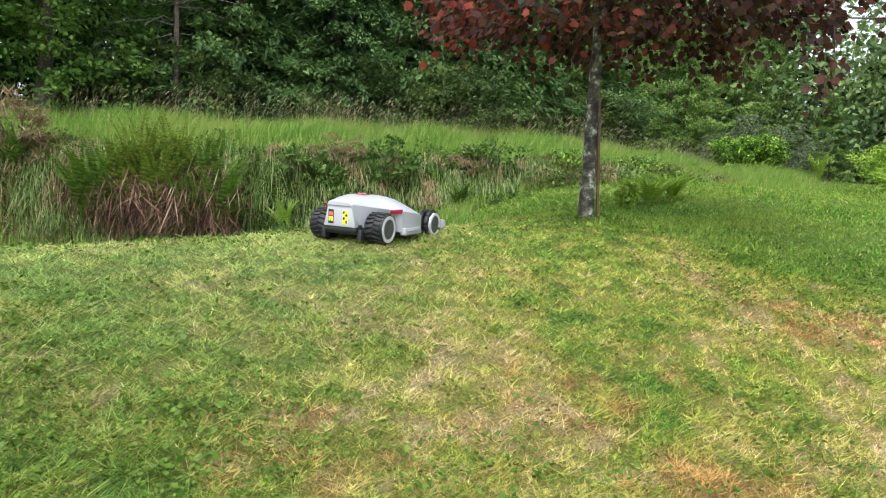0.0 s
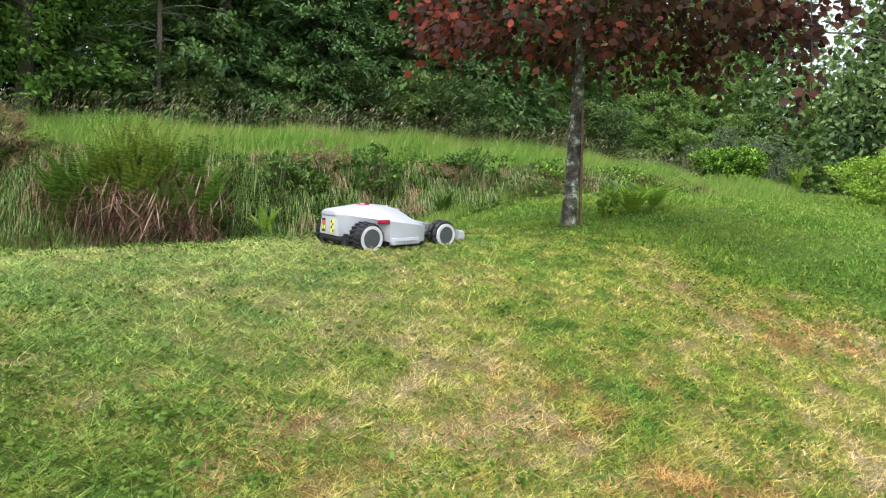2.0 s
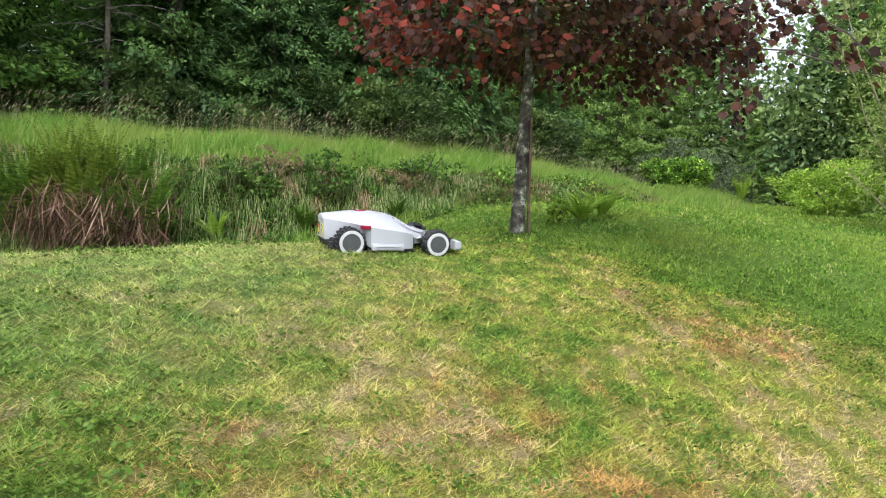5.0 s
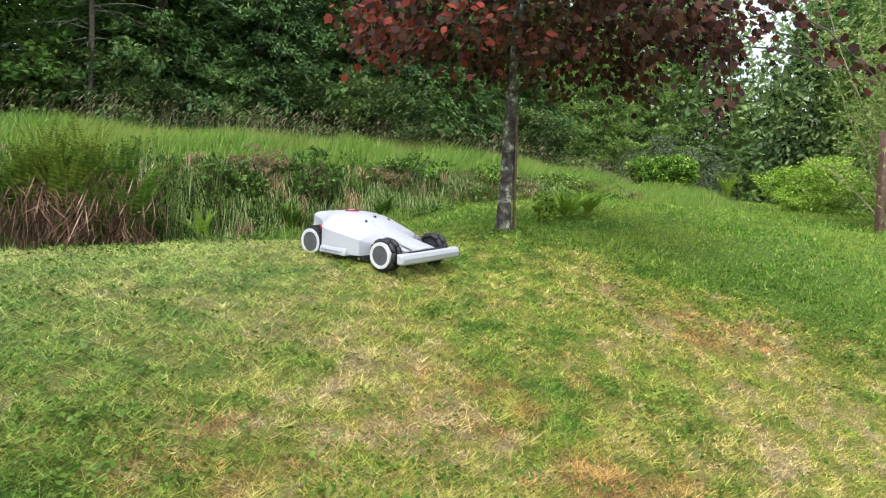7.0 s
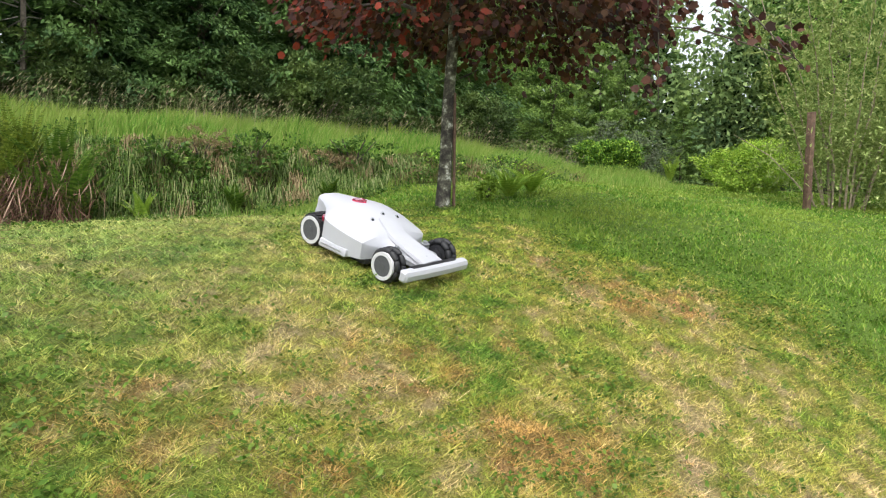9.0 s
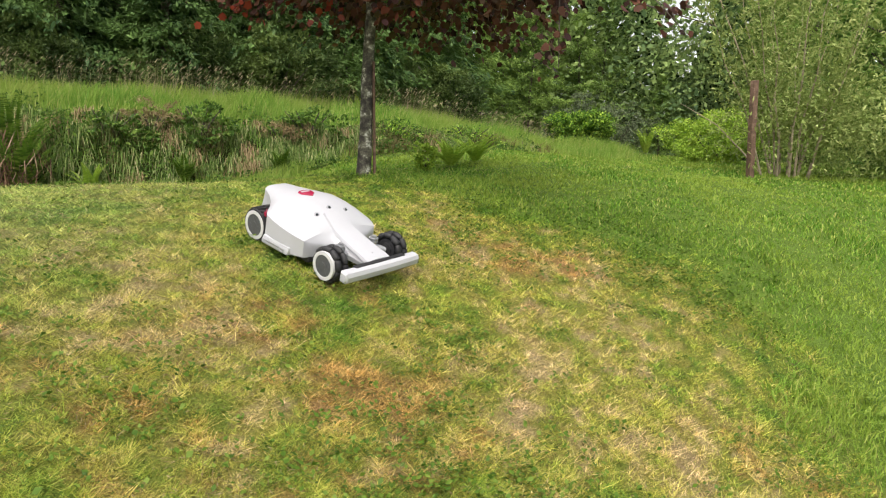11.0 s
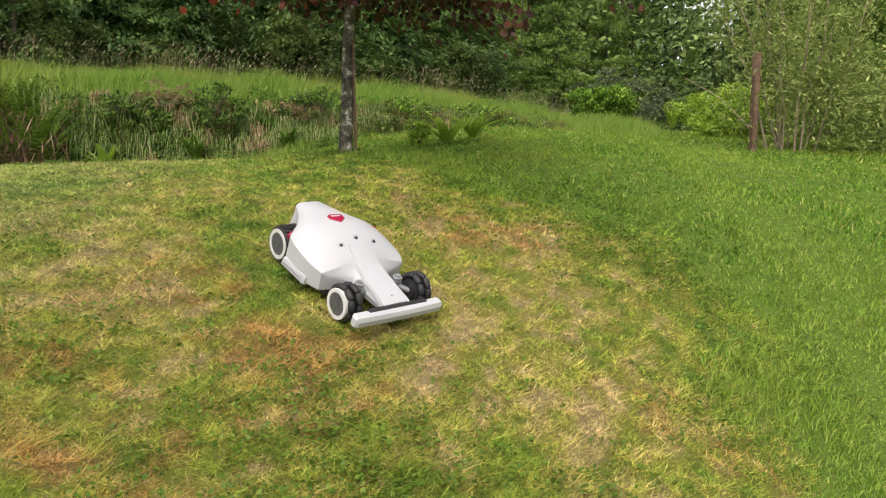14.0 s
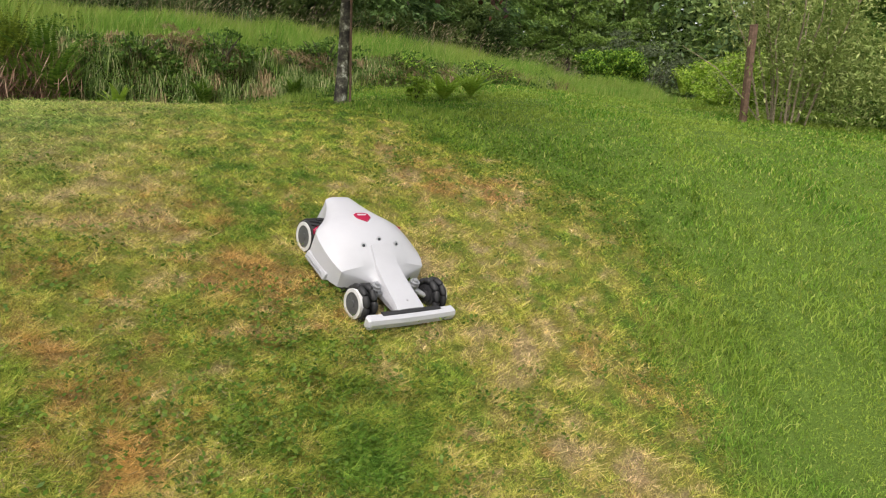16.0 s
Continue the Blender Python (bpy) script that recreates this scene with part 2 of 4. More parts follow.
M_LENS = plain("lens_glass", (0.012, 0.012, 0.016), 0.08, coat=1.0)
M_YELLOW = plain("yellow_label", (0.75, 0.68, 0.05), 0.5)
M_INK = plain("black_label_ink", (0.02, 0.02, 0.02), 0.5)
M_ORANGE = plain("orange_label", (0.6, 0.12, 0.05), 0.5)


# ---- mesh helpers ----
def mesh_of(name, verts, faces, mat, smooth=False):
    """A mesh from numpy arrays: verts (n, 3) and faces (m, k)."""
    verts, faces = np.asarray(verts, np.float32), np.asarray(faces, np.int32)
    me = bpy.data.meshes.new(name)
    m, k = faces.shape
    me.vertices.add(len(verts))
    me.vertices.foreach_set("co", verts.ravel())
    me.loops.add(m * k)
    me.loops.foreach_set("vertex_index", faces.ravel())
    me.polygons.add(m)
    me.polygons.foreach_set("loop_start", np.arange(m, dtype=np.int32) * k)
    me.update(calc_edges=True)
    if smooth:
        me.polygons.foreach_set("use_smooth", np.ones(m, bool))
    me.materials.append(mat)
    return me


def under(ob, parent):
    ob.parent = parent
    return ob


def part(name, bm, material, parent, label="", smooth=40):
    me = bpy.data.meshes.new(name)
    bmesh.ops.recalc_face_normals(bm, faces=bm.faces)
    for f in bm.faces:
        f.smooth = smooth > 0
    bm.to_mesh(me)
    bm.free()
    if smooth > 0:
        me.set_sharp_from_angle(angle=radians(smooth))
    me.materials.append(material)
    ob = new(name, me)
    ob.parent = parent
    return tagged(ob, label) if label else ob


def sig(v):
    return 1 / (1 + np.exp(-np.clip(v, -40, 40)))


def lawn_z(x, y):
    """The mound of the lawn: it falls towards the eye and to the low side, with a hollow before the bank."""
    x = np.clip(x, -4.2, 6.5) + 0.02 * (x - np.clip(x, -4.2, 6.5))
    y = np.clip(y, -1.8, 11.5) + 0.4 * np.clip(y - 11.5, 0, 12)
    return (-0.603 - 0.081 * x + 0.163 * y - 0.041 * np.tanh((y - 3) / 2) - 0.264 * np.tanh((y - 6) / 2) - 0.61 * x * sig((4 - y) / 1.5)
            + 0.088 * x * sig((7 - y) / 1.5) + 0.845 * np.tanh(x / 3) + 0.393 * np.tanh((x - 4) / 3) * sig((6 - y) / 1.5) - 0.227 * np.tanh((y - 11) / 3)
            - 0.102 * sig((0.2 - x) / 0.6) * np.exp(-((y - 8.8) / 1.5) ** 2) + 0.547 * np.exp(-((x + 1) ** 2 + (y - 5) ** 2) / 8)
            + 0.1 * np.exp(-((x - 1.4) ** 2 + (y - 6.4) ** 2) / 0.8))


def bank_y(x):
    return 9.95 + 0.1 * x + 0.48 * np.log1p(np.exp(np.clip(1.2 * (x + 1.8), -30, 30))) / 1.2


def ground_z(x, y):
    x, y = np.asarray(x, float), np.asarray(y, float)
    u = y - bank_y(x)
    there = sig((4.65 - x) / 0.5)
    low = lawn_z(x, np.minimum(y, bank_y(x) - 0.9) * there + y * (1 - there))
    top = 1.56 + 0.36 * np.clip((u - 0.1) / 2.6, 0, 1) + 0.06 * np.clip(u - 2.7, 0, 20)
    rise = there * sig((u + 0.35) / 0.17)
    rough = 0.06 * np.sin(2.1 * x + 0.7 * y) * np.sin(1.7 * y - 0.9 * x) * sig((u + 1) / 0.3)
    return low * (1 - rise) + np.maximum(top, low) * rise + rough + 0.014 * fbm(x, y, 4.0, 61, 2)


def edge_x(y):
    """Where the mown turf ends and the long grass begins."""
    return 4.0 - 2.6 * sig((y - 5.2) / 0.5) + 0.25 * np.sin(1.9 * y) - 0.9 * sig((y - 6.3) / 0.3)


rng = np.random.default_rng(7)


def blades(name, x, y, height, width, lean, mat, segments=1, wind=(0.0, 0.0), sunk=0.01):
    """Grass blades standing on the ground at x, y."""
    n = len(x)
    z = ground_z(x, y) - sunk
    ang = rng.uniform(0, 2 * np.pi, n)
    side = np.stack([np.cos(ang), np.sin(ang), np.zeros(n)], 1) * (width / 2)[:, None]
    la = rng.uniform(0, 2 * np.pi, n)
    drift = np.stack([np.cos(la) * lean + wind[0], np.sin(la) * lean + wind[1], np.zeros(n)], 1) * height[:, None]
    foot = np.stack([x, y, z], 1)
    up = np.array([0, 0, 1.0])
    if segments == 1:
        v = np.stack([foot - side, foot + side, foot + drift + up * height[:, None]], 1)
        f = np.arange(n * 3).reshape(n, 3)
        return mesh_of(name, v.reshape(-1, 3), f, mat)
    mid = foot + drift * 0.3 + up * (height * 0.6)[:, None]
    tip = foot + drift + up * (height * (1 - 0.25 * np.minimum(1, lean)))[:, None]
    v = np.stack([foot - side, foot + side, mid - side * 0.8, mid + side * 0.8, tip], 1)
    b = np.arange(n)[:, None] * 5
    f = np.concatenate([b + [0, 1, 3], b + [0, 3, 2], b + [2, 3, 4]], 0)
    return mesh_of(name, v.reshape(-1, 3), f, mat)


def diamonds(centre, way, normal, length, width, fold=0.12):
    """Folded leaf pieces: arrays of verts (n*4, 3) and quads."""
    n = len(centre)
    way = way / (np.linalg.norm(way, axis=1, keepdims=True) + 1e-9)
    side = np.cross(way, normal)
    side /= np.linalg.norm(side, axis=1, keepdims=True) + 1e-9
    top = np.cross(side, way)
    L, W = np.asarray(length)[:, None], np.asarray(width)[:, None]
    v = np.stack([centre - way * L / 2, centre + side * W / 2 + top * W * fold - way * L * 0.05, centre + way * L / 2, centre - side * W / 2 + top * W * fold - way * L * 0.05], 1)
    return v.reshape(-1, 3), np.arange(n * 4).reshape(n, 4)


def dirs(n, up=0.0):
    d = rng.normal(size=(n, 3))
    d[:, 2] += up
    return d / np.linalg.norm(d, axis=1, keepdims=True)


def tube(bm, points, radii, sides=7):
    """A tapered, bent stem."""
    rings = []
    for i, (p, r) in enumerate(zip(points, radii)):
        p = Vector(p)
        d = (Vector(points[min(i + 1, len(points) - 1)]) - Vector(points[max(i - 1, 0)])).normalized()
        a = d.orthogonal().normalized()
        b = d.cross(a)
        rings.append([bm.verts.new(p + (a * math.cos(2 * math.pi * k / sides) + b * math.sin(2 * math.pi * k / sides)) * r) for k in range(sides)])
    for lo, hi in zip(rings, rings[1:]):
        off = min(range(sides), key=lambda s: (lo[0].co - hi[s].co).length)
        for k in range(sides):
            bm.faces.new((lo[k], lo[(k + 1) % sides], hi[(k + 1 + off) % sides], hi[(k + off) % sides]))
    bm.faces.new(rings[0][::-1])
    bm.faces.new(rings[-1])


def box(bm, lo, hi, bevel=0.0, m=None):
    r = bmesh.ops.create_cube(bm, size=1)
    bmesh.ops.transform(bm, verts=r["verts"], matrix=Matrix.LocRotScale(((Vector(lo) + Vector(hi)) / 2), None, Vector(hi) - Vector(lo)))
    if bevel:
        edges = list({e for v in r["verts"] for e in v.link_edges})
        out = bmesh.ops.bevel(bm, geom=edges, offset=bevel, segments=2, profile=0.6, affect="EDGES")
        r["verts"] = list({v for f in out["faces"] for v in f.verts} | {v for v in r["verts"] if v.is_valid})
    if m is not None:
        bmesh.ops.transform(bm, verts=r["verts"], matrix=m)


def disc(bm, radius, y0, y1, centre=(0, 0, 0), sides=28, r2=None):
    """A disc or cone along y."""
    m = Matrix.Translation((centre[0], centre[1] + (y0 + y1) / 2, centre[2])) @ Matrix.Rotation(radians(90), 4, "X")
    bmesh.ops.create_cone(bm, cap_ends=True, segments=sides, radius1=radius if r2 is None else r2, radius2=radius, depth=abs(y1 - y0), matrix=m)


def lathe(bm, profile, sides=36):
    """Turns a closed profile of (radius, y) about the y axis."""
    rings = [[bm.verts.new((r * math.cos(2 * math.pi * k / sides), y, r * math.sin(2 * math.pi * k / sides))) for k in range(sides)] for r, y in profile]
    for a, b in zip(rings, rings[1:] + rings[:1]):
        for k in range(sides):
            bm.faces.new((a[k], a[(k + 1) % sides], b[(k + 1) % sides], b[k]))


# ---- ground ----
def axis_steps(lo, hi, step, far):
    inner = list(np.arange(lo, hi + 1e-6, step))
    out, d = [], step
    while sum(out) < far:
        d *= 1.35
        out.append(d)
    reach = np.cumsum(out)
    return np.array([*(lo - reach[::-1]), *inner, *(hi + reach)])


def patchy(x, y, scale, shift=0.0):
    """A cheap smooth noise from -1 to 1."""
    return (np.sin(x * scale + 1.7 * np.sin(y * scale * 0.7 + shift)) * np.sin(y * scale * 1.1 + 1.3 * np.sin(x * scale * 0.8 - shift))
            + 0.5 * np.sin(2.3 * scale * (x + 0.6 * y) + shift) * np.sin(2.1 * scale * (y - 0.4 * x)))


def make_ground():
    xs, ys = axis_steps(-6, 8, 0.055, 400), axis_steps(-1, 13.5, 0.065, 400)
    gx, gy = np.meshgrid(xs, ys, indexing="ij")
    gz = ground_z(gx, gy)
    nx, ny = gx.shape
    i = np.arange(nx * ny).reshape(nx, ny)
    faces = np.stack([i[:-1, :-1], i[1:, :-1], i[1:, 1:], i[:-1, 1:]], -1).reshape(-1, 4)
    me = mesh_of("ground", np.stack([gx, gy, gz], -1).reshape(-1, 3), faces, M_SOIL, True)
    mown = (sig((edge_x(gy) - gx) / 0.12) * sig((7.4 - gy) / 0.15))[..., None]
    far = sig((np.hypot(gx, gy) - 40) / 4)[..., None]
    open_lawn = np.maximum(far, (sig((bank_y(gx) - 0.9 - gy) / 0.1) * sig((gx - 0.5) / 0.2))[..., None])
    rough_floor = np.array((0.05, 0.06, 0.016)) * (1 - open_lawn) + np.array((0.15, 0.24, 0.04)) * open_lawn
    # turf tint dimmed on the ground: shade between the blades put into colour
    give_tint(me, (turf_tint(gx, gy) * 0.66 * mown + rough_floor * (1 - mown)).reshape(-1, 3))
    tagged(new("ground", me), "sloping turf mound with a grass bank behind", "ground", kind="structure")


make_ground()


def stuff(name, me, label, category):
    return tagged(new(name, me), label, category, kind="stuff")


def grow_lawn():
    n = 1350000
    r = 0.9 * (9.5 / 0.9) ** (rng.uniform(0, 1, n) ** 0.8)
    a = np.radians(rng.uniform(-64, 58, n))
    x, y = 0.75 + r * np.sin(a), -0.6 + r * np.cos(a)
    keep = (x < edge_x(y) + 0.25 + 0.5 * fbm(x, y, 1.6, 71)) & (y < 7.6) & (y > -0.4) & (x > -6)
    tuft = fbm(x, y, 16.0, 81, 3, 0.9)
    keep &= rng.uniform(-1.0, 0.35, n) < tuft
    x, y, d, tuft = x[keep], y[keep], r[keep], tuft[keep]
    n = len(x)
    lush = spots(x, y, LUSH) + 0.4 * np.clip(fbm(x, y, 1.3, 91), 0, 1)
    h = (0.015 + 0.013 * lush + 0.012 * np.clip(tuft, 0, 1)) * rng.uniform(0.5, 1.7, n)
    h[rng.uniform(0, 1, n) < 0.012] *= 2.2
    w = rng.uniform(0.003, 0.006, n) * np.clip(d / 3.5, 0.75, 2.2)
    me = blades("mown_grass", x, y, h, w, rng.uniform(0.5, 2.9, n), M_TURF, sunk=0.002)
    # blades darkened between tufts and lightened on them, shading painted into the tint
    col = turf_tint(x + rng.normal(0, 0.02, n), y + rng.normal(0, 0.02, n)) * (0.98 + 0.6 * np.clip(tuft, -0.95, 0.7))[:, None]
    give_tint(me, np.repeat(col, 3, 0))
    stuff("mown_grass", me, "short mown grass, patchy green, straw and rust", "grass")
    # clippings lying flat
    n = 90000
    x, y = rng.uniform(-3.5, 4.2, n), rng.uniform(0.8, 6.6, n)
    keep = (x < edge_x(y)) & (fbm(x, y, 2.6, 101) + 0.5 * spots(x, y, PALE) > rng.uniform(-0.3, 1.2, n))
    x, y = x[keep], y[keep]
    c = np.stack([x, y, ground_z(x, y) + rng.uniform(0.012, 0.032, len(x))], 1)
    way = dirs(len(x))
    way[:, 2] *= 0.25
    v, f = diamonds(c, way, dirs(len(x), 3), rng.uniform(0.02, 0.05, len(x)), rng.uniform(0.0025, 0.005, len(x)))
    stuff("grass_clippings", mesh_of("grass_clippings", v, f, M_DRY), "dry straw-coloured clippings on the turf", "clippings")
    # long grass past the mown edge
    n = 780000
    x, y = rng.uniform(0.2, 12, n), 20.6 * rng.uniform(0, 1, n) ** 1.35 - 0.6
    d = np.hypot(x - 1.2, y + 0.8)
    keep = (x > edge_x(y) + 0.5 * fbm(x, y, 1.6, 71) - 0.15) & (y < bank_y(x) - 0.5 + 8 * sig((x - 7) / 0.6)) & (rng.uniform(0, 1, n) < np.clip((5.0 / d) ** 1.3, 0.1, 1)) & (x < 4.6 + 0.9 * y)
    x, y, d = x[keep], y[keep], d[keep]
    gaps = fbm(x, y, 9.0, 111, 3)
    some = rng.uniform(-1.5, 0.1, len(x)) < gaps
    x, y, d = x[some], y[some], d[some]
    lush = np.clip(0.45 + 0.5 * patchy(x, y, 1.7, 0.3), 0, 1) * (1 + 0.9 * (np.hypot((x - 3.95) / 0.5, (y - 2.95) / 0.6) < 1)) + 0.7 * np.exp(-((x - 1.6) ** 2 + (y - 7.2) ** 2) / 1.6)
    h = (0.022 + 0.036 * lush + 0.03 * np.clip(fbm(x, y, 6.0, 121), 0, 1)) * rng.uniform(0.6, 1.5, len(x))
    w = rng.uniform(0.005, 0.008, len(x)) * np.clip(d / 4.5, 0.9, 2.6)
    stuff("long_grass", blades("long_grass", x, y, h, w, rng.uniform(0.3, 1.5, len(x)), M_ROUGH, 2), "lush green uncut grass on the slope", "grass")
    # the hollow behind the mound and the bank
    n = 160000
    x = rng.uniform(-9.5, 8.5, n)
    u = rng.uniform(-3.0, 4.2, n)
    y = bank_y(x) + u
    face = np.exp(-((u + 0.35) / 0.35) ** 2)
    keep = (y > 6.6) & ((x < edge_x(y)) | (u > -0.8)) & (rng.uniform(0, 1, n) < 0.75 - 0.35 * face)
    x, y, u, face = x[keep], y[keep], u[keep], face[keep]
    h = (0.14 + 0.26 * sig((u - 0.4) / 0.3) + 0.1 * np.clip(patchy(x, y, 1.3), 0, 1)) * rng.uniform(0.6, 1.35, len(x))
    stuff("bank_grass", blades("bank_grass", x, y, h, rng.uniform(0.009, 0.017, len(x)), rng.uniform(0.1, 0.45, len(x)), M_TALL, 2, (0.12, -0.06)), "tall green grass on the bank", "grass")
    # hanging dry grass on the face
    n = 26000
    x, u = rng.uniform(-11, 5.5, n), rng.uniform(-0.8, 0.3, n)
    y = bank_y(x) + u
    keep = (patchy(x, x * 0 + 2, 1.7, 0.4) + 0.5 * patchy(x, y, 4.0, 1.0) > rng.uniform(-0.1, 1.0, n)) | ((x < -4.7) & (rng.uniform(0, 1, n) < 0.8))
    x, y = x[keep], y[keep]
    stuff("dry_bank_grass", blades("dry_bank_grass", x, y, rng.uniform(0.12, 0.34, len(x)), rng.uniform(0.006, 0.012, len(x)), rng.uniform(0.2, 0.8, len(x)), M_DRY, 2, (0.1, -0.8)), "pale dead grass hanging down the bank face", "grass")
    # arching tufts down the face
    for name, mat, count, seed_at, label in (("hanging_green_tufts", M_ARCH, 270, 0.3, "green grass tufts arching down the bank face"), ("hanging_dry_tufts", M_DRY, 80, 2.1, "pale dead grass tufts arching down the bank face")):
        tx, tu = rng.uniform(-9, 5.0, count), rng.uniform(-0.62, 0.25, count)
        x = np.repeat(tx, 64) + rng.normal(0, 0.07, count * 64)
        u = np.repeat(tu, 64) + rng.normal(0, 0.05, count * 64)
        y = bank_y(x) + u
        m = len(x)
        foot = np.stack([x, y, ground_z(x, y)], 1)
        out = np.stack([rng.normal(0.05, 0.35, m), -rng.uniform(0.4, 1.0, m), np.zeros(m)], 1) * rng.uniform(0.1, 0.26, m)[:, None]
        top = foot + out * 0.5 + np.array([0, 0, 1.0]) * rng.uniform(0.06, 0.2, m)[:, None]
        tip = foot + out * 1.25 - np.array([0, 0, 1.0]) * rng.uniform(-0.05, 0.35, m)[:, None]
        side = np.stack([np.ones(m), rng.normal(0, 0.6, m), np.zeros(m)], 1) * rng.uniform(0.003, 0.006, m)[:, None]
        v = np.stack([foot - side, foot + side, top + side, top - side, tip], 1).reshape(-1, 3)
        b = np.arange(m)[:, None] * 5
        stuff(name, mesh_of(name, v, np.concatenate([b + [0, 1, 2], b + [0, 2, 3], b + [3, 2, 4]], 0), mat), label, "grass")
    # leafy weeds all over the face
    n = 62000
    x, u = rng.uniform(-11, 5.2, n), rng.normal(-0.3, 0.42, n)
    y = bank_y(x) + u
    keep = (u > -1.3) & (u < 0.7) & (patchy(x, y, 2.3, 2.0) + 0.6 * patchy(x, y, 6.0, 0.2) > rng.uniform(-0.9, 0.9, n))
    x, y, u = x[keep], y[keep], u[keep]
    m = len(x)
    c = np.stack([x, y, ground_z(x, y) + rng.uniform(0.02, 0.3, m) * (0.6 + 0.5 * patchy(x, y, 3.0, 1.5))], 1)
    v, f = diamonds(c, dirs(m) + [0, -0.5, -0.1], dirs(m, 1.2), rng.uniform(0.035, 0.09, m), rng.uniform(0.016, 0.04, m))
    stuff("bank_weeds", mesh_of("bank_weeds", v, f, M_BRAMBLE), "mixed leafy weeds covering the bank face", "weeds")
    # seed heads along the top of the bank
    n = 2000
    x, u = rng.uniform(-12, 6.5, n), rng.uniform(2.0, 3.8, n)
    y = bank_y(x) + u
    h = rng.uniform(0.5, 0.85, n)
    foot = np.stack([x, y, ground_z(x, y)], 1)
    way = np.stack([rng.normal(0.14, 0.16, n), rng.normal(-0.05, 0.12, n), np.ones(n)], 1)
    tip = foot + way * h[:, None]
    v1, f1 = diamonds((foot + tip) / 2, tip - foot, dirs(n), np.linalg.norm(tip - foot, axis=1), np.full(n, 0.005))
    v2, f2 = diamonds(tip, way + [0.5, 0, -0.2], dirs(n), rng.uniform(0.06, 0.13, n), rng.uniform(0.009, 0.015, n))
    stuff("seed_heads", mesh_of("seed_heads", np.concatenate([v1, v2]), np.concatenate([f1, f2 + len(v1)]), M_SEED), "tall pale grass seed heads along the bank top", "grass")


grow_lawn()


def rosettes():
    """Plantain and clover among the turf."""
    n = 26000
    x, y = rng.uniform(-3.2, 4.6, n), rng.uniform(0.7, 6.4, n)
    near = np.exp(-((x + 1.3) ** 2 + (y - 2.0) ** 2) / 0.8) + np.exp(-((x - 1.5) ** 2 + (y - 1.7) ** 2) / 0.6) + 0.5 * np.exp(-((x - 2.6) ** 2 + (y - 5.2) ** 2) / 0.5) + 0.5 * np.exp(-((x - 3.6) ** 2 + (y - 4.6) ** 2) / 0.6)
    keep = rng.uniform(0, 1, n) < 0.55 * near + 0.03 + 0.16 * (patchy(x, y, 2.0, 1.0) > 0.75)
    x, y = np.repeat(x[keep], 11), np.repeat(y[keep], 11)
    m = len(x)
    a = rng.uniform(0, 2 * np.pi, m)
    L = rng.uniform(0.014, 0.034, m)
    way = np.stack([np.cos(a), np.sin(a), rng.uniform(0.15, 0.8, m)], 1)
    c = np.stack([x, y, ground_z(x, y) + 0.025], 1) + way * (L * 0.55)[:, None] + rng.normal(0, 0.04, (m, 3)) * [1, 1, 0.25]
    v, f = diamonds(c, way, dirs(m, 3), L, L * rng.uniform(0.4, 0.8, m))
    stuff("broad_leaved_weeds", mesh_of("broad_leaved_weeds", v, f, M_WEED), "low broad-leaved weeds in the turf", "weeds")


rosettes()


# ---- trees and shrubs ----
def crown_mesh(name, mat, centre, radii, clumps, per, leaf, spread=0.35, shell=0.55, droop=0.0, slim=0.6, lumps=0.25):
    """A crown of leaf clumps in an uneven egg, fuller towards its outside."""
    d = dirs(clumps)
    bump = 1 + lumps * np.sin(3.1 * d[:, 0] + 2.0 * d[:, 2] + rng.uniform(0, 6)) * np.sin(2.7 * d[:, 1] - 1.3 * d[:, 2] + rng.uniform(0, 6))
    r = (shell + (1 - shell) * rng.uniform(0, 1, clumps) ** 0.6) * bump * rng.uniform(0.85, 1.1, clumps)
    heart = np.asarray(centre) + d * r[:, None] * np.asarray(radii)
    out = np.repeat(d, per, 0)
    n = clumps * per
    c = np.repeat(heart, per, 0) + rng.normal(0, spread * 0.5, (n, 3)) * [1, 1, 0.6]
    way = out * [1, 1, 0.4] + rng.normal(0, 0.6, (n, 3)) + [0, 0, -droop]
    v, f = diamonds(c, way, out * 0.6 + dirs(n, 1.6), leaf * rng.uniform(0.7, 1.3, n), leaf * slim * rng.uniform(0.7, 1.3, n))
    return mesh_of(name, v, f, mat)


def stem_bm(height, radius, limbs, reach, lowest=0.25, bend=0.15):
    bm = bmesh.new()
    k = 7
    pts = [(bend * math.sin(i * 0.9) * i / k, bend * math.cos(i * 1.3) * i / k - bend * i / k, height * i / k - (0.15 if i == 0 else 0)) for i in range(k + 1)]
    tube(bm, pts, [radius * (1.25 if i == 0 else 1) * (1 - 0.8 * i / k) for i in range(k + 1)], 9)
    for i in range(limbs):
        t = lowest + (0.95 - lowest) * (i + random.random() * 0.6) / limbs
        a, n = 2.4 * i + random.random(), t * k
        base = Vector(pts[int(n)]).lerp(Vector(pts[min(k, int(n) + 1)]), n - int(n))
        L = reach * (1.1 - 0.6 * t)
        out = Vector((math.cos(a), math.sin(a), 0.45))
        tube(bm, [base, base + out * L * 0.5 + Vector((0, 0, 0.05)), base + out * L + Vector((0, 0, 0.12 * L))], [radius * 0.38 * (1 - 0.5 * t), radius * 0.22, radius * 0.06], 5)
    return bm


def tree(name, label, height, girth, crown, bark_mat, limbs=9, reach=1.8):
    top = new(name)
    tagged(top, label, "tree", "trees along the wood's edge")
    part("trunk", stem_bm(height * 0.9, girth, limbs, reach), bark_mat, top)
    under(new("crown", crown), top)
    return top


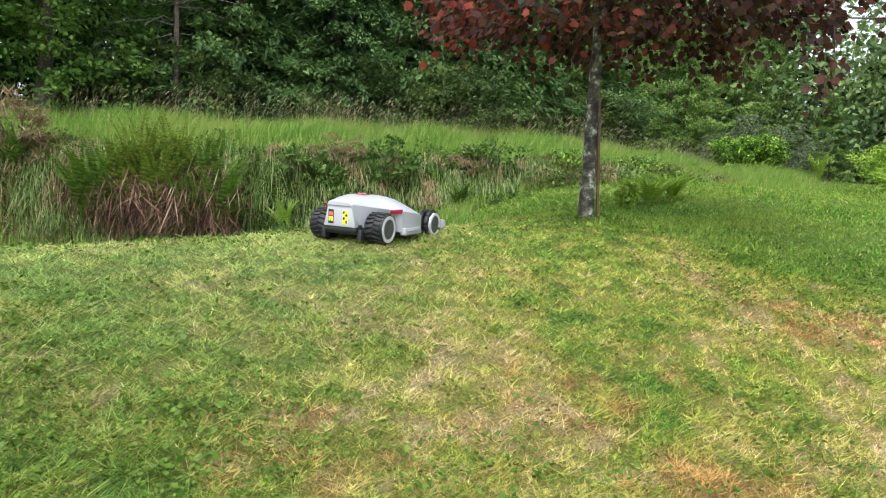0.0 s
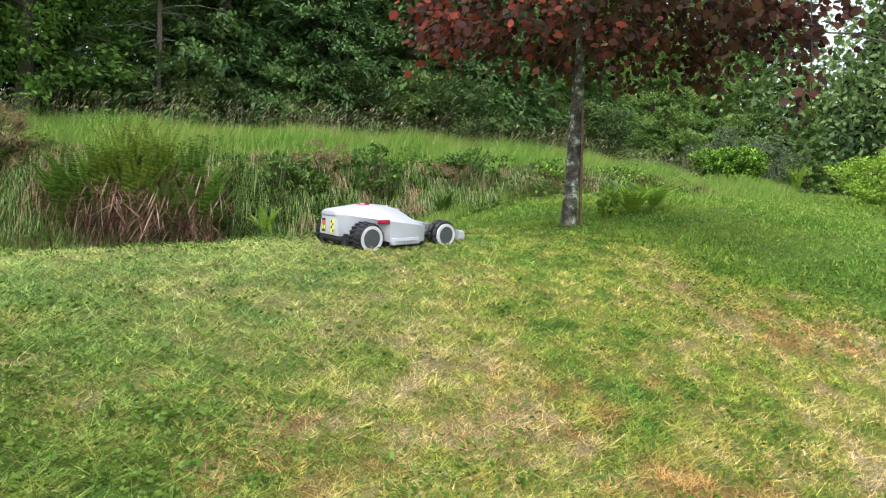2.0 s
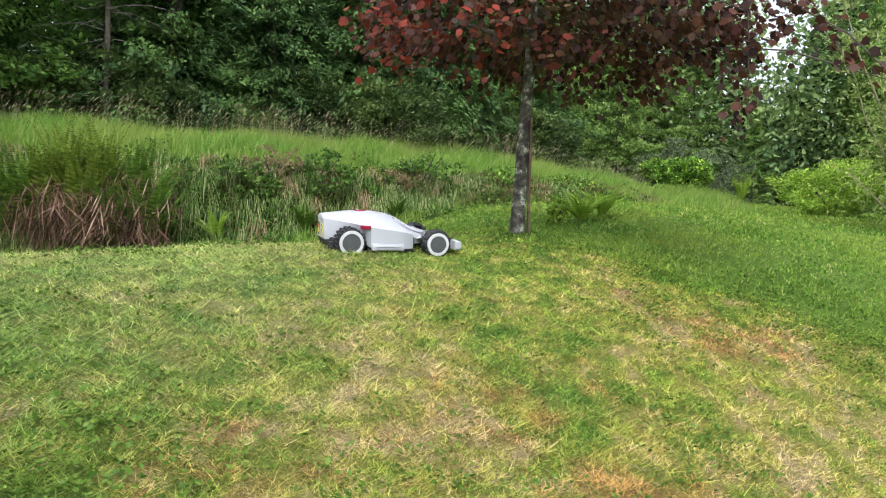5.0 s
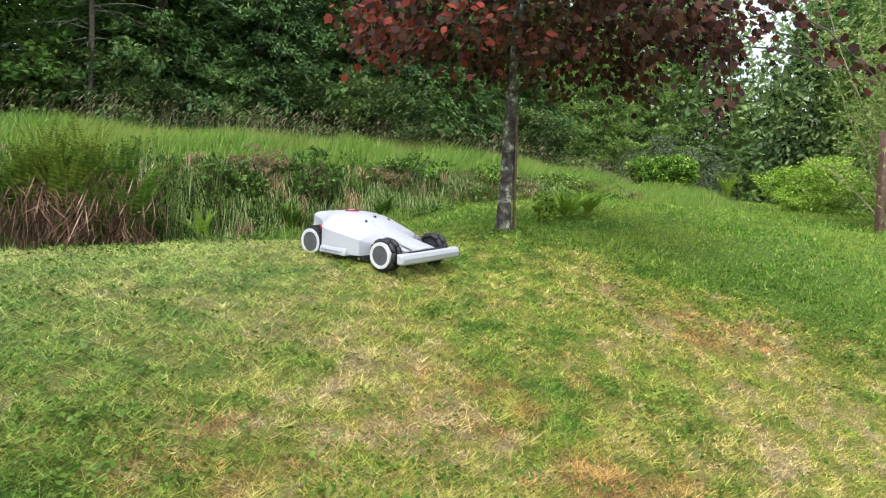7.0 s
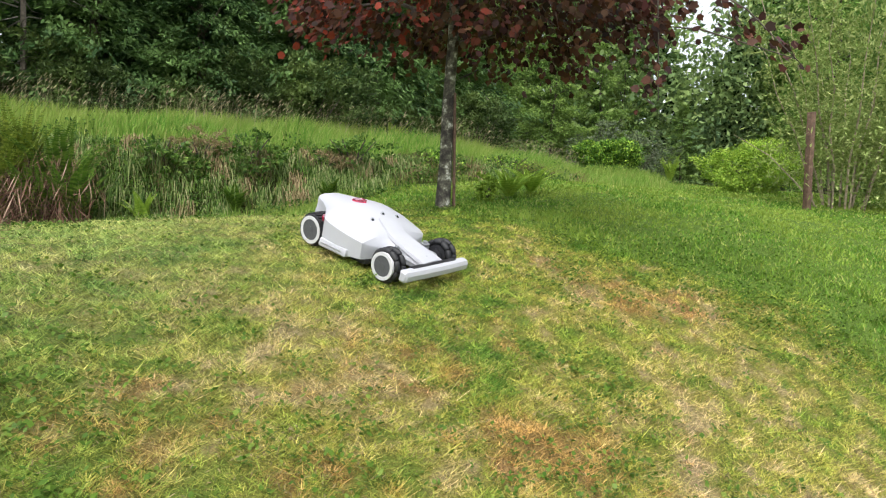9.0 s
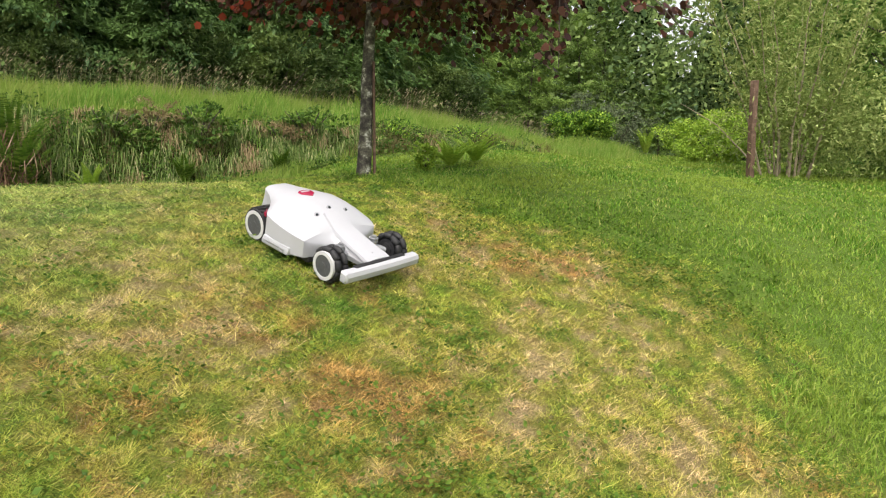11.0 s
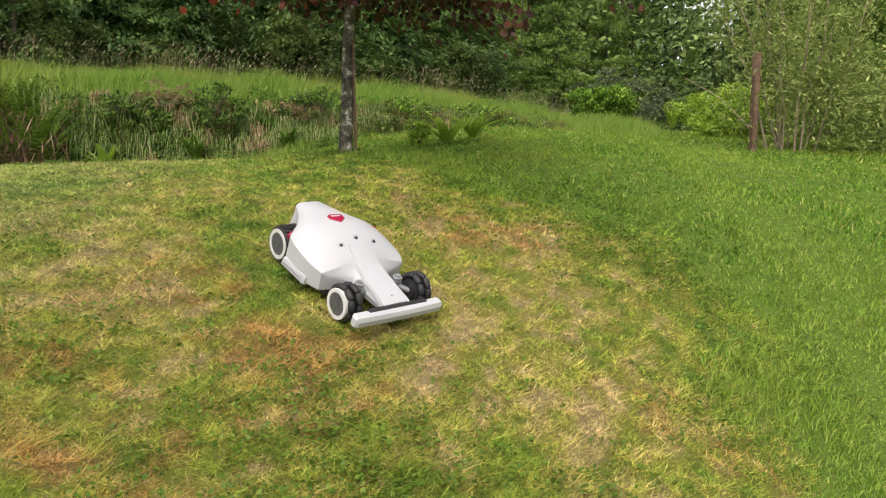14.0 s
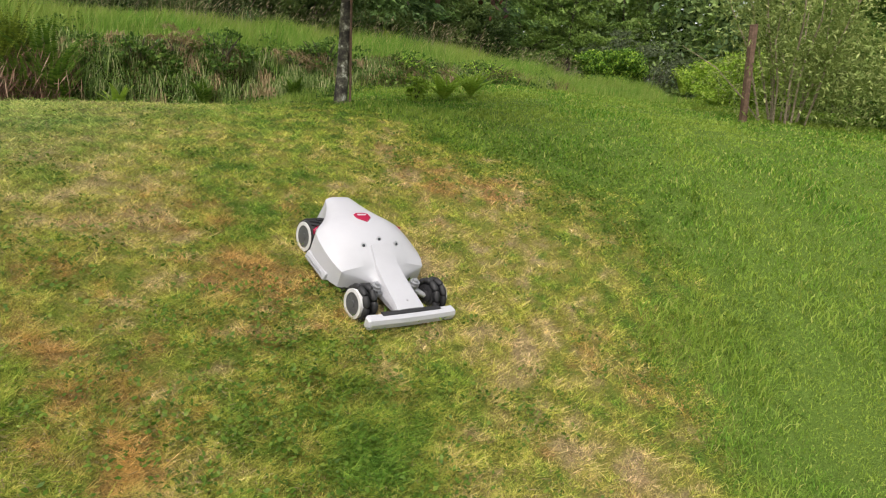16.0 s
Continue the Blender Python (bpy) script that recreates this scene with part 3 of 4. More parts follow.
def conifer_mesh(name, mat, height, radius, whorls=26, arms=10, droop=0.45, spray=0.24):
    cs, ws = [], []
    for i in range(whorls):
        t = (i + rng.uniform(0, 0.6)) / whorls
        for j in range(arms):
            a = 2 * np.pi * (j + rng.uniform(0, 0.8)) / arms + i
            L = radius * (1 - t) ** 0.75 * rng.uniform(0.65, 1.15) + 0.15
            m = int(8 + 12 * L)
            s = np.sort(rng.uniform(0.12, 1, m))
            z = height * (0.02 + 0.97 * t) + rng.uniform(-1, 1) * height / whorls + (0.25 + rng.uniform(-0.2, 0.25)) * L * s - droop * L * s ** 2
            p = np.stack([np.cos(a) * L * s, np.sin(a) * L * s, z], 1)
            off = np.stack([-np.sin(a) * np.ones(m), np.cos(a) * np.ones(m), np.zeros(m)], 1) * (rng.uniform(-0.3, 0.3, m) * (1.1 - s) * L)[:, None]
            cs.append(np.repeat(p + off, 4, 0) + rng.normal(0, 0.075, (m * 4, 3)))
            ws.append(np.tile([np.cos(a), np.sin(a), -0.55], (m * 4, 1)) + rng.normal(0, 0.5, (m * 4, 3)))
    c, w = np.concatenate(cs), np.concatenate(ws)
    n = len(c)
    v, f = diamonds(c, w, dirs(n, 1.5), spray * rng.uniform(0.6, 1.3, n), spray * 0.34 * rng.uniform(0.7, 1.3, n))
    return mesh_of(name, v, f, mat)


def wood_edge():
    makers = {
        "broad": tree("broadleaf_tree", "broadleaf tree with dense bright green leaves", 8.5, 0.16, crown_mesh("crown", M_BROAD, (0, 0, 4.0), (2.3, 2.2, 4.1), 430, 66, 0.13, 0.3, slim=0.5, lumps=0.4), M_WOODS),
        "spruce": tree("conifer_tree", "dark green conifer with drooping sprays", 9.0, 0.15, conifer_mesh("crown", M_SPRUCE, 9.0, 2.5, spray=0.18), M_WOODS, 14, 1.6),
        "light": tree("young_tree", "light green tree with layered foliage", 7.5, 0.1, conifer_mesh("crown", M_LIGHT, 7.5, 2.3, 17, 9, 0.2, 0.15), M_WOODS, 12, 1.5),
    }
    spots = {
        "broad": [(-9.3, 12.2, 1.0), (-7.0, 12.4, 0.95), (-11.5, 13.5, 1.1), (15.4, 19.2, 0.95), (11.2, 11.0, 0.72)],
        "spruce": [(-4.3, 14.6, 0.95), (-2.3, 14.8, 0.8), (-0.4, 16.0, 1.0), (1.3, 16.4, 0.85), (3.1, 18.4, 1.05), (-5.6, 17.0, 1.3), (-2.8, 18.0, 1.3), (0.6, 19.3, 1.3), (17.4, 24.0, 1.0)],
        "light": [(4.4, 20.0, 0.9), (6.6, 22.6, 1.0), (8.8, 24.2, 0.95), (10.4, 23.2, 0.85), (2.4, 17.2, 0.7), (13.4, 23.6, 0.42), (16.5, 22.0, 1.1), (13.0, 16.2, 0.9), (11.7, 21.4, 0.46), (15.2, 21.0, 0.9), (7.4, 21.8, 0.75), (9.2, 22.4, 0.7), (5.6, 21.2, 0.8), (3.6, 21.5, 1.0)],
    }
    for kind, places in spots.items():
        for i, (x, y, s) in enumerate(places):
            m = Matrix.LocRotScale((x, y, float(ground_z(x, y)) - 0.05), Euler((0, 0, 2.1 * i + x)), (s, s, s * (0.92 + 0.05 * (i % 4))))
            if i == 0:
                makers[kind].matrix_basis = m
            else:
                copy_thing(makers[kind], m)
    # deep woods behind, lower where the sky shows through
    n = 150000
    b = np.radians(rng.uniform(-62, 66, n))
    gap = np.exp(-((np.degrees(b) + rng.normal(0, 0.9, n) - 29.6) / 1.9) ** 2)
    far = rng.uniform(21, 27, n) + 3 * sig((np.degrees(b) - 15) / 4)
    z = rng.uniform(0, 1, n) ** 1.15 * (9.5 - 4.6 * gap) + 0.9
    c = np.stack([np.sin(b) * far, np.cos(b) * far, z], 1)
    v, f = diamonds(c, dirs(n), dirs(n, 1), rng.uniform(0.13, 0.3, n), rng.uniform(0.08, 0.18, n))
    # a closed near-black backing added behind them for the shade deep in the wood
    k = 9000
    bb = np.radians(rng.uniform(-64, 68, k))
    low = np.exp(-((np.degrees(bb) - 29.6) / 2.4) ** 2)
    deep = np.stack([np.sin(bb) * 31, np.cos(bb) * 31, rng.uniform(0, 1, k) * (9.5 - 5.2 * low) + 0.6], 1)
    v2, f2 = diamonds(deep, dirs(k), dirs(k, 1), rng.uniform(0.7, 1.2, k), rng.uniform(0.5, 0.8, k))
    stuff("woods_shade_backing", mesh_of("woods_shade_backing", v2, f2, M_SHADED), "near-black backing leaves standing in for shade deep in the wood", "woods")
    # the bearing picks the leaf colour painted as daylit or as shaded
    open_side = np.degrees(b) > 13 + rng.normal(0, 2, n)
    for name, mat, some, label in (("shaded_woods", M_SHADED, ~open_side, "woodland behind the edge trees, its shade painted into dark leaves"), ("daylit_woods", M_DAYLIT, open_side, "woodland on the open side, its daylight painted into lighter leaves")):
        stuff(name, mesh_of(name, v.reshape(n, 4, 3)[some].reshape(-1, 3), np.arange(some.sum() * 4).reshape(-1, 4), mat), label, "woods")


wood_edge()


def dead_branches():
    bm = bmesh.new()
    for i in range(26):
        a, z = random.uniform(0, 6.28), random.uniform(0.9, 3.6)
        L = random.uniform(0.7, 1.5)
        p = [(0.05 * math.cos(a), 0.05 * math.sin(a), z)]
        for j in range(1, 4):
            p.append((math.cos(a + 0.1 * j) * L * j / 3, math.sin(a + 0.1 * j) * L * j / 3, z + 0.1 * math.sin(j + i) - 0.05 * j))
        tube(bm, p, [0.013, 0.009, 0.006, 0.003], 5)
    top = new("dead_tree")
    tagged(top, "bare dead tree with grey twigs among conifers", "tree")
    top.matrix_basis = pose(-5.0, 13.2, float(ground_z(-5.0, 13.2)))
    part("twigs", bm, M_OLDTWIG, top, "bare grey twigs")
    bm = bmesh.new()
    tube(bm, [(0, 0, -0.2), (0.03, 0, 2), (0, 0.04, 4.4)], [0.07, 0.05, 0.02], 7)
    part("trunk", bm, M_WOODS, top)


dead_branches()


TAIL, BOUGH = np.array([[1.49, -1.07, 1.79], [1.47, -1.22, 0.90]]), np.array([[1.54, -1.53, 1.74], [2.09, -2.05, 1.06]])


def maple():
    x0, y0 = 1.27, 6.24
    top = new("copper_maple")
    tagged(top, "copper-leaved maple with mottled lichen-grey bark", "tree")
    top.matrix_basis = pose(x0, y0, float(ground_z(x0, y0)))
    bm = bmesh.new()
    pts = [(0, 0, -0.15), (0, 0, 0.06), (0.015, 0, 0.4), (0.02, 0.0, 0.9), (0.05, 0.02, 1.5), (0.06, 0.03, 2.2), (0.1, 0.05, 3.2), (0.12, 0.02, 4.4)]
    tube(bm, pts, [0.085, 0.07, 0.06, 0.055, 0.049, 0.043, 0.031, 0.012], 14)
    part("trunk", bm, M_BARK, top)
    for i in range(14):
        bm = bmesh.new()
        z = 1.5 + 2.4 * i / 14
        a = 2.4 * i
        L = 2.1 * (1.15 - 0.4 * i / 14) * (1.25 if math.cos(a) > 0 else 0.75)
        o = Vector((math.cos(a), math.sin(a), 0))
        s = Vector((0.06, 0.03, z))
        tube(bm, [s, s + o * L * 0.4 + Vector((0, 0, 0.3)), s + o * L * 0.8 + Vector((0, 0, 0.3)), s + o * L * 1.15 + Vector((0, 0, 0.08))], [0.024, 0.017, 0.01, 0.004], 6)
        part("limb", bm, M_WOODS, top)
    for ends in (TAIL, BOUGH):
        bm = bmesh.new()
        s = Vector((0.07, 0.03, 2.25))
        tip = [Vector(q) for q in ends]
        tube(bm, [s, s.lerp(tip[0], 0.5) + Vector((0, 0, 0.25)), tip[0], tip[0].lerp(tip[1], 0.5) + Vector((0, 0, 0.08)), tip[1]], [0.022, 0.015, 0.009, 0.006, 0.003], 6)
        part("limb", bm, M_WOODS, top)
    # five-lobed leaves
    lobes = np.array([(0.0, -0.44), (0.2, -0.38), (0.42, -0.27), (0.38, -0.04), (0.47, 0.2), (0.24, 0.3), (0.0, 0.58), (-0.24, 0.3), (-0.47, 0.2), (-0.38, -0.04), (-0.42, -0.27), (-0.2, -0.38)])
    clumps, per = 330, 26
    d = dirs(clumps)
    heart = np.array([0.5, 0.1, 3.1]) + d * [1.65, 2.0, 1.3] * (0.45 + 0.55 * rng.uniform(0, 1, clumps) ** 0.5)[:, None]
    # lower fringe: ragged sprays that thin out downwards
    fx, fy = rng.uniform(-1.35, 1.7, 230), rng.uniform(-1.3, 1.2, 230)
    floor_z = 1.62 + 0.2 * vnoise(fx, fy, 1.6, 7) - 0.1 * (np.abs(fx + 0.1) < 0.35)
    fringe = np.stack([fx, fy, floor_z + rng.exponential(0.24, 230)], 1)
    heart[:, 2] = np.maximum(heart[:, 2], 1.95 + 0.3 * rng.uniform(0, 1, clumps))
    # the drooping end of one limb and a bough that reaches past it
    k = np.linspace(0, 1, 11)[:, None]
    tail = TAIL[0] + (TAIL[1] - TAIL[0]) * k + rng.normal(0, 0.05, (11, 3))
    bough = BOUGH[0] + (BOUGH[1] - BOUGH[0]) * k + np.array([0, 0, 0.12]) * np.sin(np.pi * k) + rng.normal(0, 0.06, (11, 3))
    counts = np.concatenate([np.full(clumps, per), np.full(230, 18), np.full(11, 8), np.full(11, 8)])
    heart = np.concatenate([heart, fringe, tail, bough])
    heart = np.repeat(heart, counts, 0)
    which = np.repeat(rng.uniform(0, 1, len(counts)), counts)
    c = heart + rng.normal(0, 1, heart.shape) * np.where(np.arange(len(heart)) >= counts[:-22].sum(), 0.06, 0.12)[:, None]
    n = len(c)
    purple, brown, olive, red = (np.array(q) for q in ((0.055, 0.022, 0.022), (0.13, 0.055, 0.033), (0.12, 0.095, 0.032), (0.3, 0.052, 0.03)))
    ruddy = np.clip(0.4 - 0.9 * heart[:, 0], 0, 0.8)[:, None] * (which > 0.8)[:, None]
    # olive towards the crown's middle: the glow of backlit leaves put into the tint
    green = (np.exp(-((heart[:, 0] - 0.3) / 0.6) ** 2) * (which < 0.5))[:, None]
    leaf_tint = purple + (brown - purple) * rng.uniform(0, 1, (n, 1))
    leaf_tint = leaf_tint * (1 - 0.7 * green) + olive * 0.7 * green
    leaf_tint = leaf_tint * (1 - ruddy) + red * ruddy
    away = c - [0.5, 0.1, 2.6]
    away /= np.linalg.norm(away, axis=1, keepdims=True)
    way = away * [1, 1, 0.3] + rng.normal(0, 0.45, (n, 3)) + [0, 0, -0.75]
    way /= np.linalg.norm(way, axis=1, keepdims=True)
    side = np.cross(way, away * 0.6 + dirs(n, 1.2))
    side /= np.linalg.norm(side, axis=1, keepdims=True)
    lift = np.cross(side, way)
    size = rng.uniform(0.045, 0.088, n)[:, None, None]
    curl = 0.35 * np.abs(lobes[:, 0]) ** 1.5
    v = c[:, None, :] + size * (lobes[None, :, :1] * side[:, None, :] + lobes[None, :, 1:] * way[:, None, :] - curl[None, :, None] * lift[:, None, :])
    under(new("crown", give_tint(mesh_of("crown", v.reshape(-1, 3), np.arange(n * 12).reshape(n, 12), M_COPPER), np.repeat(leaf_tint, 12, 0))), top)
    bm = bmesh.new()
    box(bm, (-0.011, -0.011, -0.25), (0.011, 0.011, 1.05), 0.002)
    stake = new("tree_stake")
    tagged(stake, "thin brown wooden stake beside the maple trunk", "stake")
    stake.matrix_basis = pose(x0 + 0.1, y0 - 0.02, float(ground_z(x0 + 0.1, y0)), 0, -1.5, 20)
    part("stake", bm, M_POST, stake)


maple()


def bush(name, label, x, y, radii, mat, clumps, per, leaf, slim=0.6, lift=0.8):
    top = new(name)
    tagged(top, label, "bush")
    top.matrix_basis = pose(x, y, float(ground_z(x, y)))
    for i in range(6):
        bm = bmesh.new()
        a = i * 1.05
        tube(bm, [(0, 0, -0.1), (0.3 * radii[0] * math.cos(a), 0.3 * radii[1] * math.sin(a), radii[2] * 0.6), (0.6 * radii[0] * math.cos(a), 0.6 * radii[1] * math.sin(a), radii[2] * 1.1)], [0.025, 0.015, 0.006], 5)
        part("stem", bm, M_WOODS, top)
    under(new("foliage", crown_mesh("foliage", mat, (0, 0, radii[2] * lift), radii, clumps, per, leaf, radii[0] * 0.17, 0.62, 0, slim, 0.4)), top)


for i in range(9):
    x = -6.4 + 1.25 * i
    bush("understorey_shrub", "olive-green shrub leaning over the bank top", x, float(bank_y(x)) + 4.0 + 0.4 * math.sin(2.2 * i), (1.15, 0.9, 0.75 + 0.25 * math.sin(1.7 * i)), M_UNDER, 230, 40, 0.1, 0.4)
bush("rounded_bush", "rounded evergreen bush with lighter young tips", 7.5, 17.4, (0.85, 0.8, 0.58), M_HEDGE, 330, 60, 0.075, 0.6, 1.1)
bush("lime_bush", "rounded lime-green bush in soft leaf", 8.75, 12.85, (0.9, 0.85, 0.55), M_LIME, 260, 70, 0.06, 0.45, 0.9)
bush("small_lime_bush", "small lime-green seedling bush by the maple", 2.12, 8.1, (0.15, 0.15, 0.18), M_LIME, 110, 22, 0.04, 0.5, 1.0)
bush("grey_shrub", "grey-green shrub at the wood's edge", 9.6, 20.2, (1.0, 0.9, 0.9), M_GREY, 160, 22, 0.1, 0.4)
bush("grey_shrub", "grey-green shrub at the wood's edge", 8.3, 19.8, (0.8, 0.8, 1.0), M_GREY, 130, 22, 0.1, 0.4)
bush("dark_shrub", "dense dark shrub behind the willow", 10.4, 8.9, (1.3, 1.1, 1.0), M_BRAMBLE, 220, 24, 0.09)
bush("bramble_clump", "dark bramble clump on the bank face", -0.9, 10.25, (0.5, 0.35, 0.42), M_BRAMBLE, 70, 18, 0.07, 0.6, 0.25)
bush("bramble_clump", "dark bramble clump on the bank face", 0.62, 11.1, (0.6, 0.35, 0.4), M_BRAMBLE, 80, 18, 0.07, 0.6, 0.25)
bush("bramble_clump", "dark bramble clump on the bank face", -2.0, 9.85, (0.55, 0.35, 0.35), M_BRAMBLE, 70, 18, 0.07, 0.6, 0.25)
bush("bramble_clump", "green weedy clump on the bank face", 3.5, 12.6, (0.7, 0.4, 0.3), M_HEDGE, 110, 22, 0.05, 0.6, 0.15)
bush("bramble_clump", "green weedy clump on the bank face", 2.0, 11.8, (0.5, 0.4, 0.26), M_HEDGE, 90, 22, 0.05, 0.6, 0.15)

bush("dry_grass_tuft", "brown dead grass tuft hanging on the bank", 0.2, 10.85, (0.42, 0.22, 0.2), M_DRY, 60, 20, 0.12, 0.09, 0.6)
bush("dry_grass_tuft", "brown dead grass tuft hanging on the bank", -1.5, 10.1, (0.35, 0.22, 0.25), M_DRY, 60, 20, 0.12, 0.09, 0.9)
bush("dry_grass_tuft", "brown dead grass tuft hanging on the bank", -5.6, 9.3, (0.5, 0.25, 0.5), M_DRY, 110, 20, 0.16, 0.07, 0.8)


def fern(x, y, height, fronds, mat, label, stalks=0, spread=0.75):
    top = new("fern")
    tagged(top, label, "fern")
    top.matrix_basis = pose(x, y, float(ground_z(x, y)) - 0.03)
    for i in range(fronds):
        cs, ws, ns, ls, wd = [], [], [], [], []
        a = 2.4 * i + rng.uniform(-0.3, 0.3)
        h, s = height * rng.uniform(0.7, 1.1), spread * height * rng.uniform(0.25, 0.75)
        m = 34
        t = np.linspace(0.18, 1, m)
        out = np.array([np.cos(a), np.sin(a), 0])
        p = out * (s * t ** 1.8)[:, None] + np.array([0, 0, 1]) * (h * (t - 0.18 * t ** 3.5))[:, None]
        tang = np.gradient(p, axis=0)
        tang /= np.linalg.norm(tang, axis=1, keepdims=True)
        cross = np.cross(tang, [0, 0, 1]) + 1e-6
        cross /= np.linalg.norm(cross, axis=1, keepdims=True)
        L = 0.11 * h ** 0.6 * np.minimum(1, (1.03 - t) * 1.6) * np.minimum(1, (t + 0.1) * 2.2) + 0.01
        for sgn in (1, -1):
            w = cross * sgn + tang * 0.45 + np.array([0, 0, -0.15])
            cs.append(p + w * (L / 2)[:, None]); ws.append(w); ns.append(np.cross(cross, tang) * 1.0); ls.append(L); wd.append(L * 0.36 + 0.004)
        cs.append((p[:-1] + p[1:]) / 2); ws.append(np.diff(p, axis=0)); ns.append(cross[:-1]); ls.append(np.linalg.norm(np.diff(p, axis=0), axis=1) * 1.3); wd.append(np.full(m - 1, 0.01))
        v, f = diamonds(np.concatenate(cs), np.concatenate(ws), np.concatenate(ns), np.concatenate(ls), np.concatenate(wd), 0.05)
        under(new("frond", mesh_of("frond", v, f, mat)), top)
    if stalks:
        a = rng.uniform(0, 2 * np.pi, stalks)
        L = rng.uniform(0.2, 0.6, stalks)
        way = np.stack([0.6 * np.cos(a), 0.5 * np.sin(a) - 0.4, rng.uniform(-2.2, -0.2, stalks)], 1)
        way /= np.linalg.norm(way, axis=1, keepdims=True)
        c = np.stack([rng.normal(0, 0.16, stalks), rng.normal(-0.1, 0.14, stalks), rng.uniform(0.3, 0.85, stalks)], 1) + way * (L * 0.35)[:, None]
        c[:, 2] = np.maximum(c[:, 2], L * 0.5 * np.abs(way[:, 2]) + 0.02)
        v, f = diamonds(c, way, dirs(stalks), L, rng.uniform(0.006, 0.016, stalks), 0.3)
        tagged(under(new("dead_litter", mesh_of("dead_litter", v, f, M_STALK)), top), "red-brown dead fern stalks", kind="stuff")


for i in range(9):
    upright = 2 <= i <= 5
    fern(-4.5 + 0.21 * i, 8.95 + 0.16 * math.sin(3 * i) + 0.02 * i, (1.75 if upright else 1.3) + 0.15 * math.sin(1.9 * i + 0.6), 22, M_OFERN if upright else M_FERN,
         "tall upright yellow-green fern above dead stalks" if upright else "dark green arching fern above dead stalks", 240 if upright or i > 5 else 40, 0.38 if upright else 0.8)
for x, y, h, mat in ((-1.0, 9.7, 0.55, M_FERN), (-2.1, 9.35, 0.6, M_YFERN), (0.25, 10.2, 0.5, M_FERN), (10.3, 19.4, 1.1, M_YFERN), (-5.6, 9.2, 0.7, M_FERN), (-6.3, 9.0, 0.6, M_FERN), (1.6, 15.0, 0.9, M_YFERN)):
    fern(x, y, h, 13, mat, "fresh green fern in the grass")


for x, y, h in ((2.5, 8.5, 0.5), (2.9, 8.9, 0.45)):
    fern(x, y, h, 17, M_YFERN, "fresh green fern in the grass", 0, 1.7)


def willow():
    top = new("willow_shrub")
    tagged(top, "open willow shrub with pale stems and silvery leaves", "shrub")
    x0, y0 = 7.7, 9.1
    top.matrix_basis = pose(x0, y0, float(ground_z(x0, y0)))
    cs, ws = [], []
    for i in range(13):
        bm = bmesh.new()
        a = i * 2.4
        r0 = 0.55 * math.sqrt((i + 1) / 17)
        lean = 0.16 + 0.3 * random.random()
        h = random.uniform(2.2, 4.4)
        p = [(r0 * math.cos(a) * 0.6, r0 * math.sin(a) * 0.6, -0.35)]
        for j in range(1, 6):
            t = j / 5
            p.append((r0 * math.cos(a) * 0.6 + math.cos(a) * lean * h * t + 0.05 * math.sin(3 * j + i), r0 * math.sin(a) * 0.6 + math.sin(a) * lean * h * t, h * t))
        tube(bm, p, [0.02, 0.017, 0.014, 0.01, 0.006, 0.002], 6)
        part("stem", bm, M_TWIG, top)
        q = np.array(p)
        for _ in range(62):
            t = rng.uniform(1.0, 5.0)
            k = min(int(t), 4)
            base = q[k] + (q[k + 1] - q[k]) * (t - k)
            d = dirs(1, 0.7)[0] * rng.uniform(0.25, 0.7)
            m = 15
            s = rng.uniform(0.1, 1, m)[:, None]
            cs.append(base + d * s + rng.normal(0, 0.03, (m, 3))); ws.append(d / np.linalg.norm(d) + rng.normal(0, 0.5, (m, 3)))
    c, w = np.concatenate(cs), np.concatenate(ws)
    bm = bmesh.new()
    tube(bm, [(-0.35, -0.1, -0.1), (-0.7, 0.05, 0.35), (-1.1, 0.15, 0.75), (-1.6, 0.3, 1.05)], [0.016, 0.013, 0.008, 0.003], 6)
    part("stem", bm, M_TWIG, top)
    low = rng.normal(0, 1, (11000, 3)) * [0.85, 0.65, 0.42] + [0.95, -0.1, 0.75]
    c, w = np.concatenate([c, low]), np.concatenate([w, dirs(11000)])
    n = len(c)
    v, f = diamonds(c, w, dirs(n, 1), rng.uniform(0.05, 0.11, n), rng.uniform(0.018, 0.032, n))
    under(new("foliage", mesh_of("foliage", v, f, M_WILLOW)), top)


willow()


def fence_post():
    top = new("wooden_post")
    tagged(top, "weathered brown wooden post in the grass", "post")
    top.matrix_basis = pose(6.85, 8.7, float(ground_z(6.85, 8.7)), 2, -3.5, 12)
    bm = bmesh.new()
    box(bm, (-0.04, -0.04, -0.3), (0.04, 0.04, 1.36), 0.006)
    for v in bm.verts:
        if v.co.z > 1.3:
            v.co.z += 0.12 * v.co.x
        v.co.x += 0.006 * math.sin(9 * v.co.z)
    part("post", bm, M_POST, top)


fence_post()


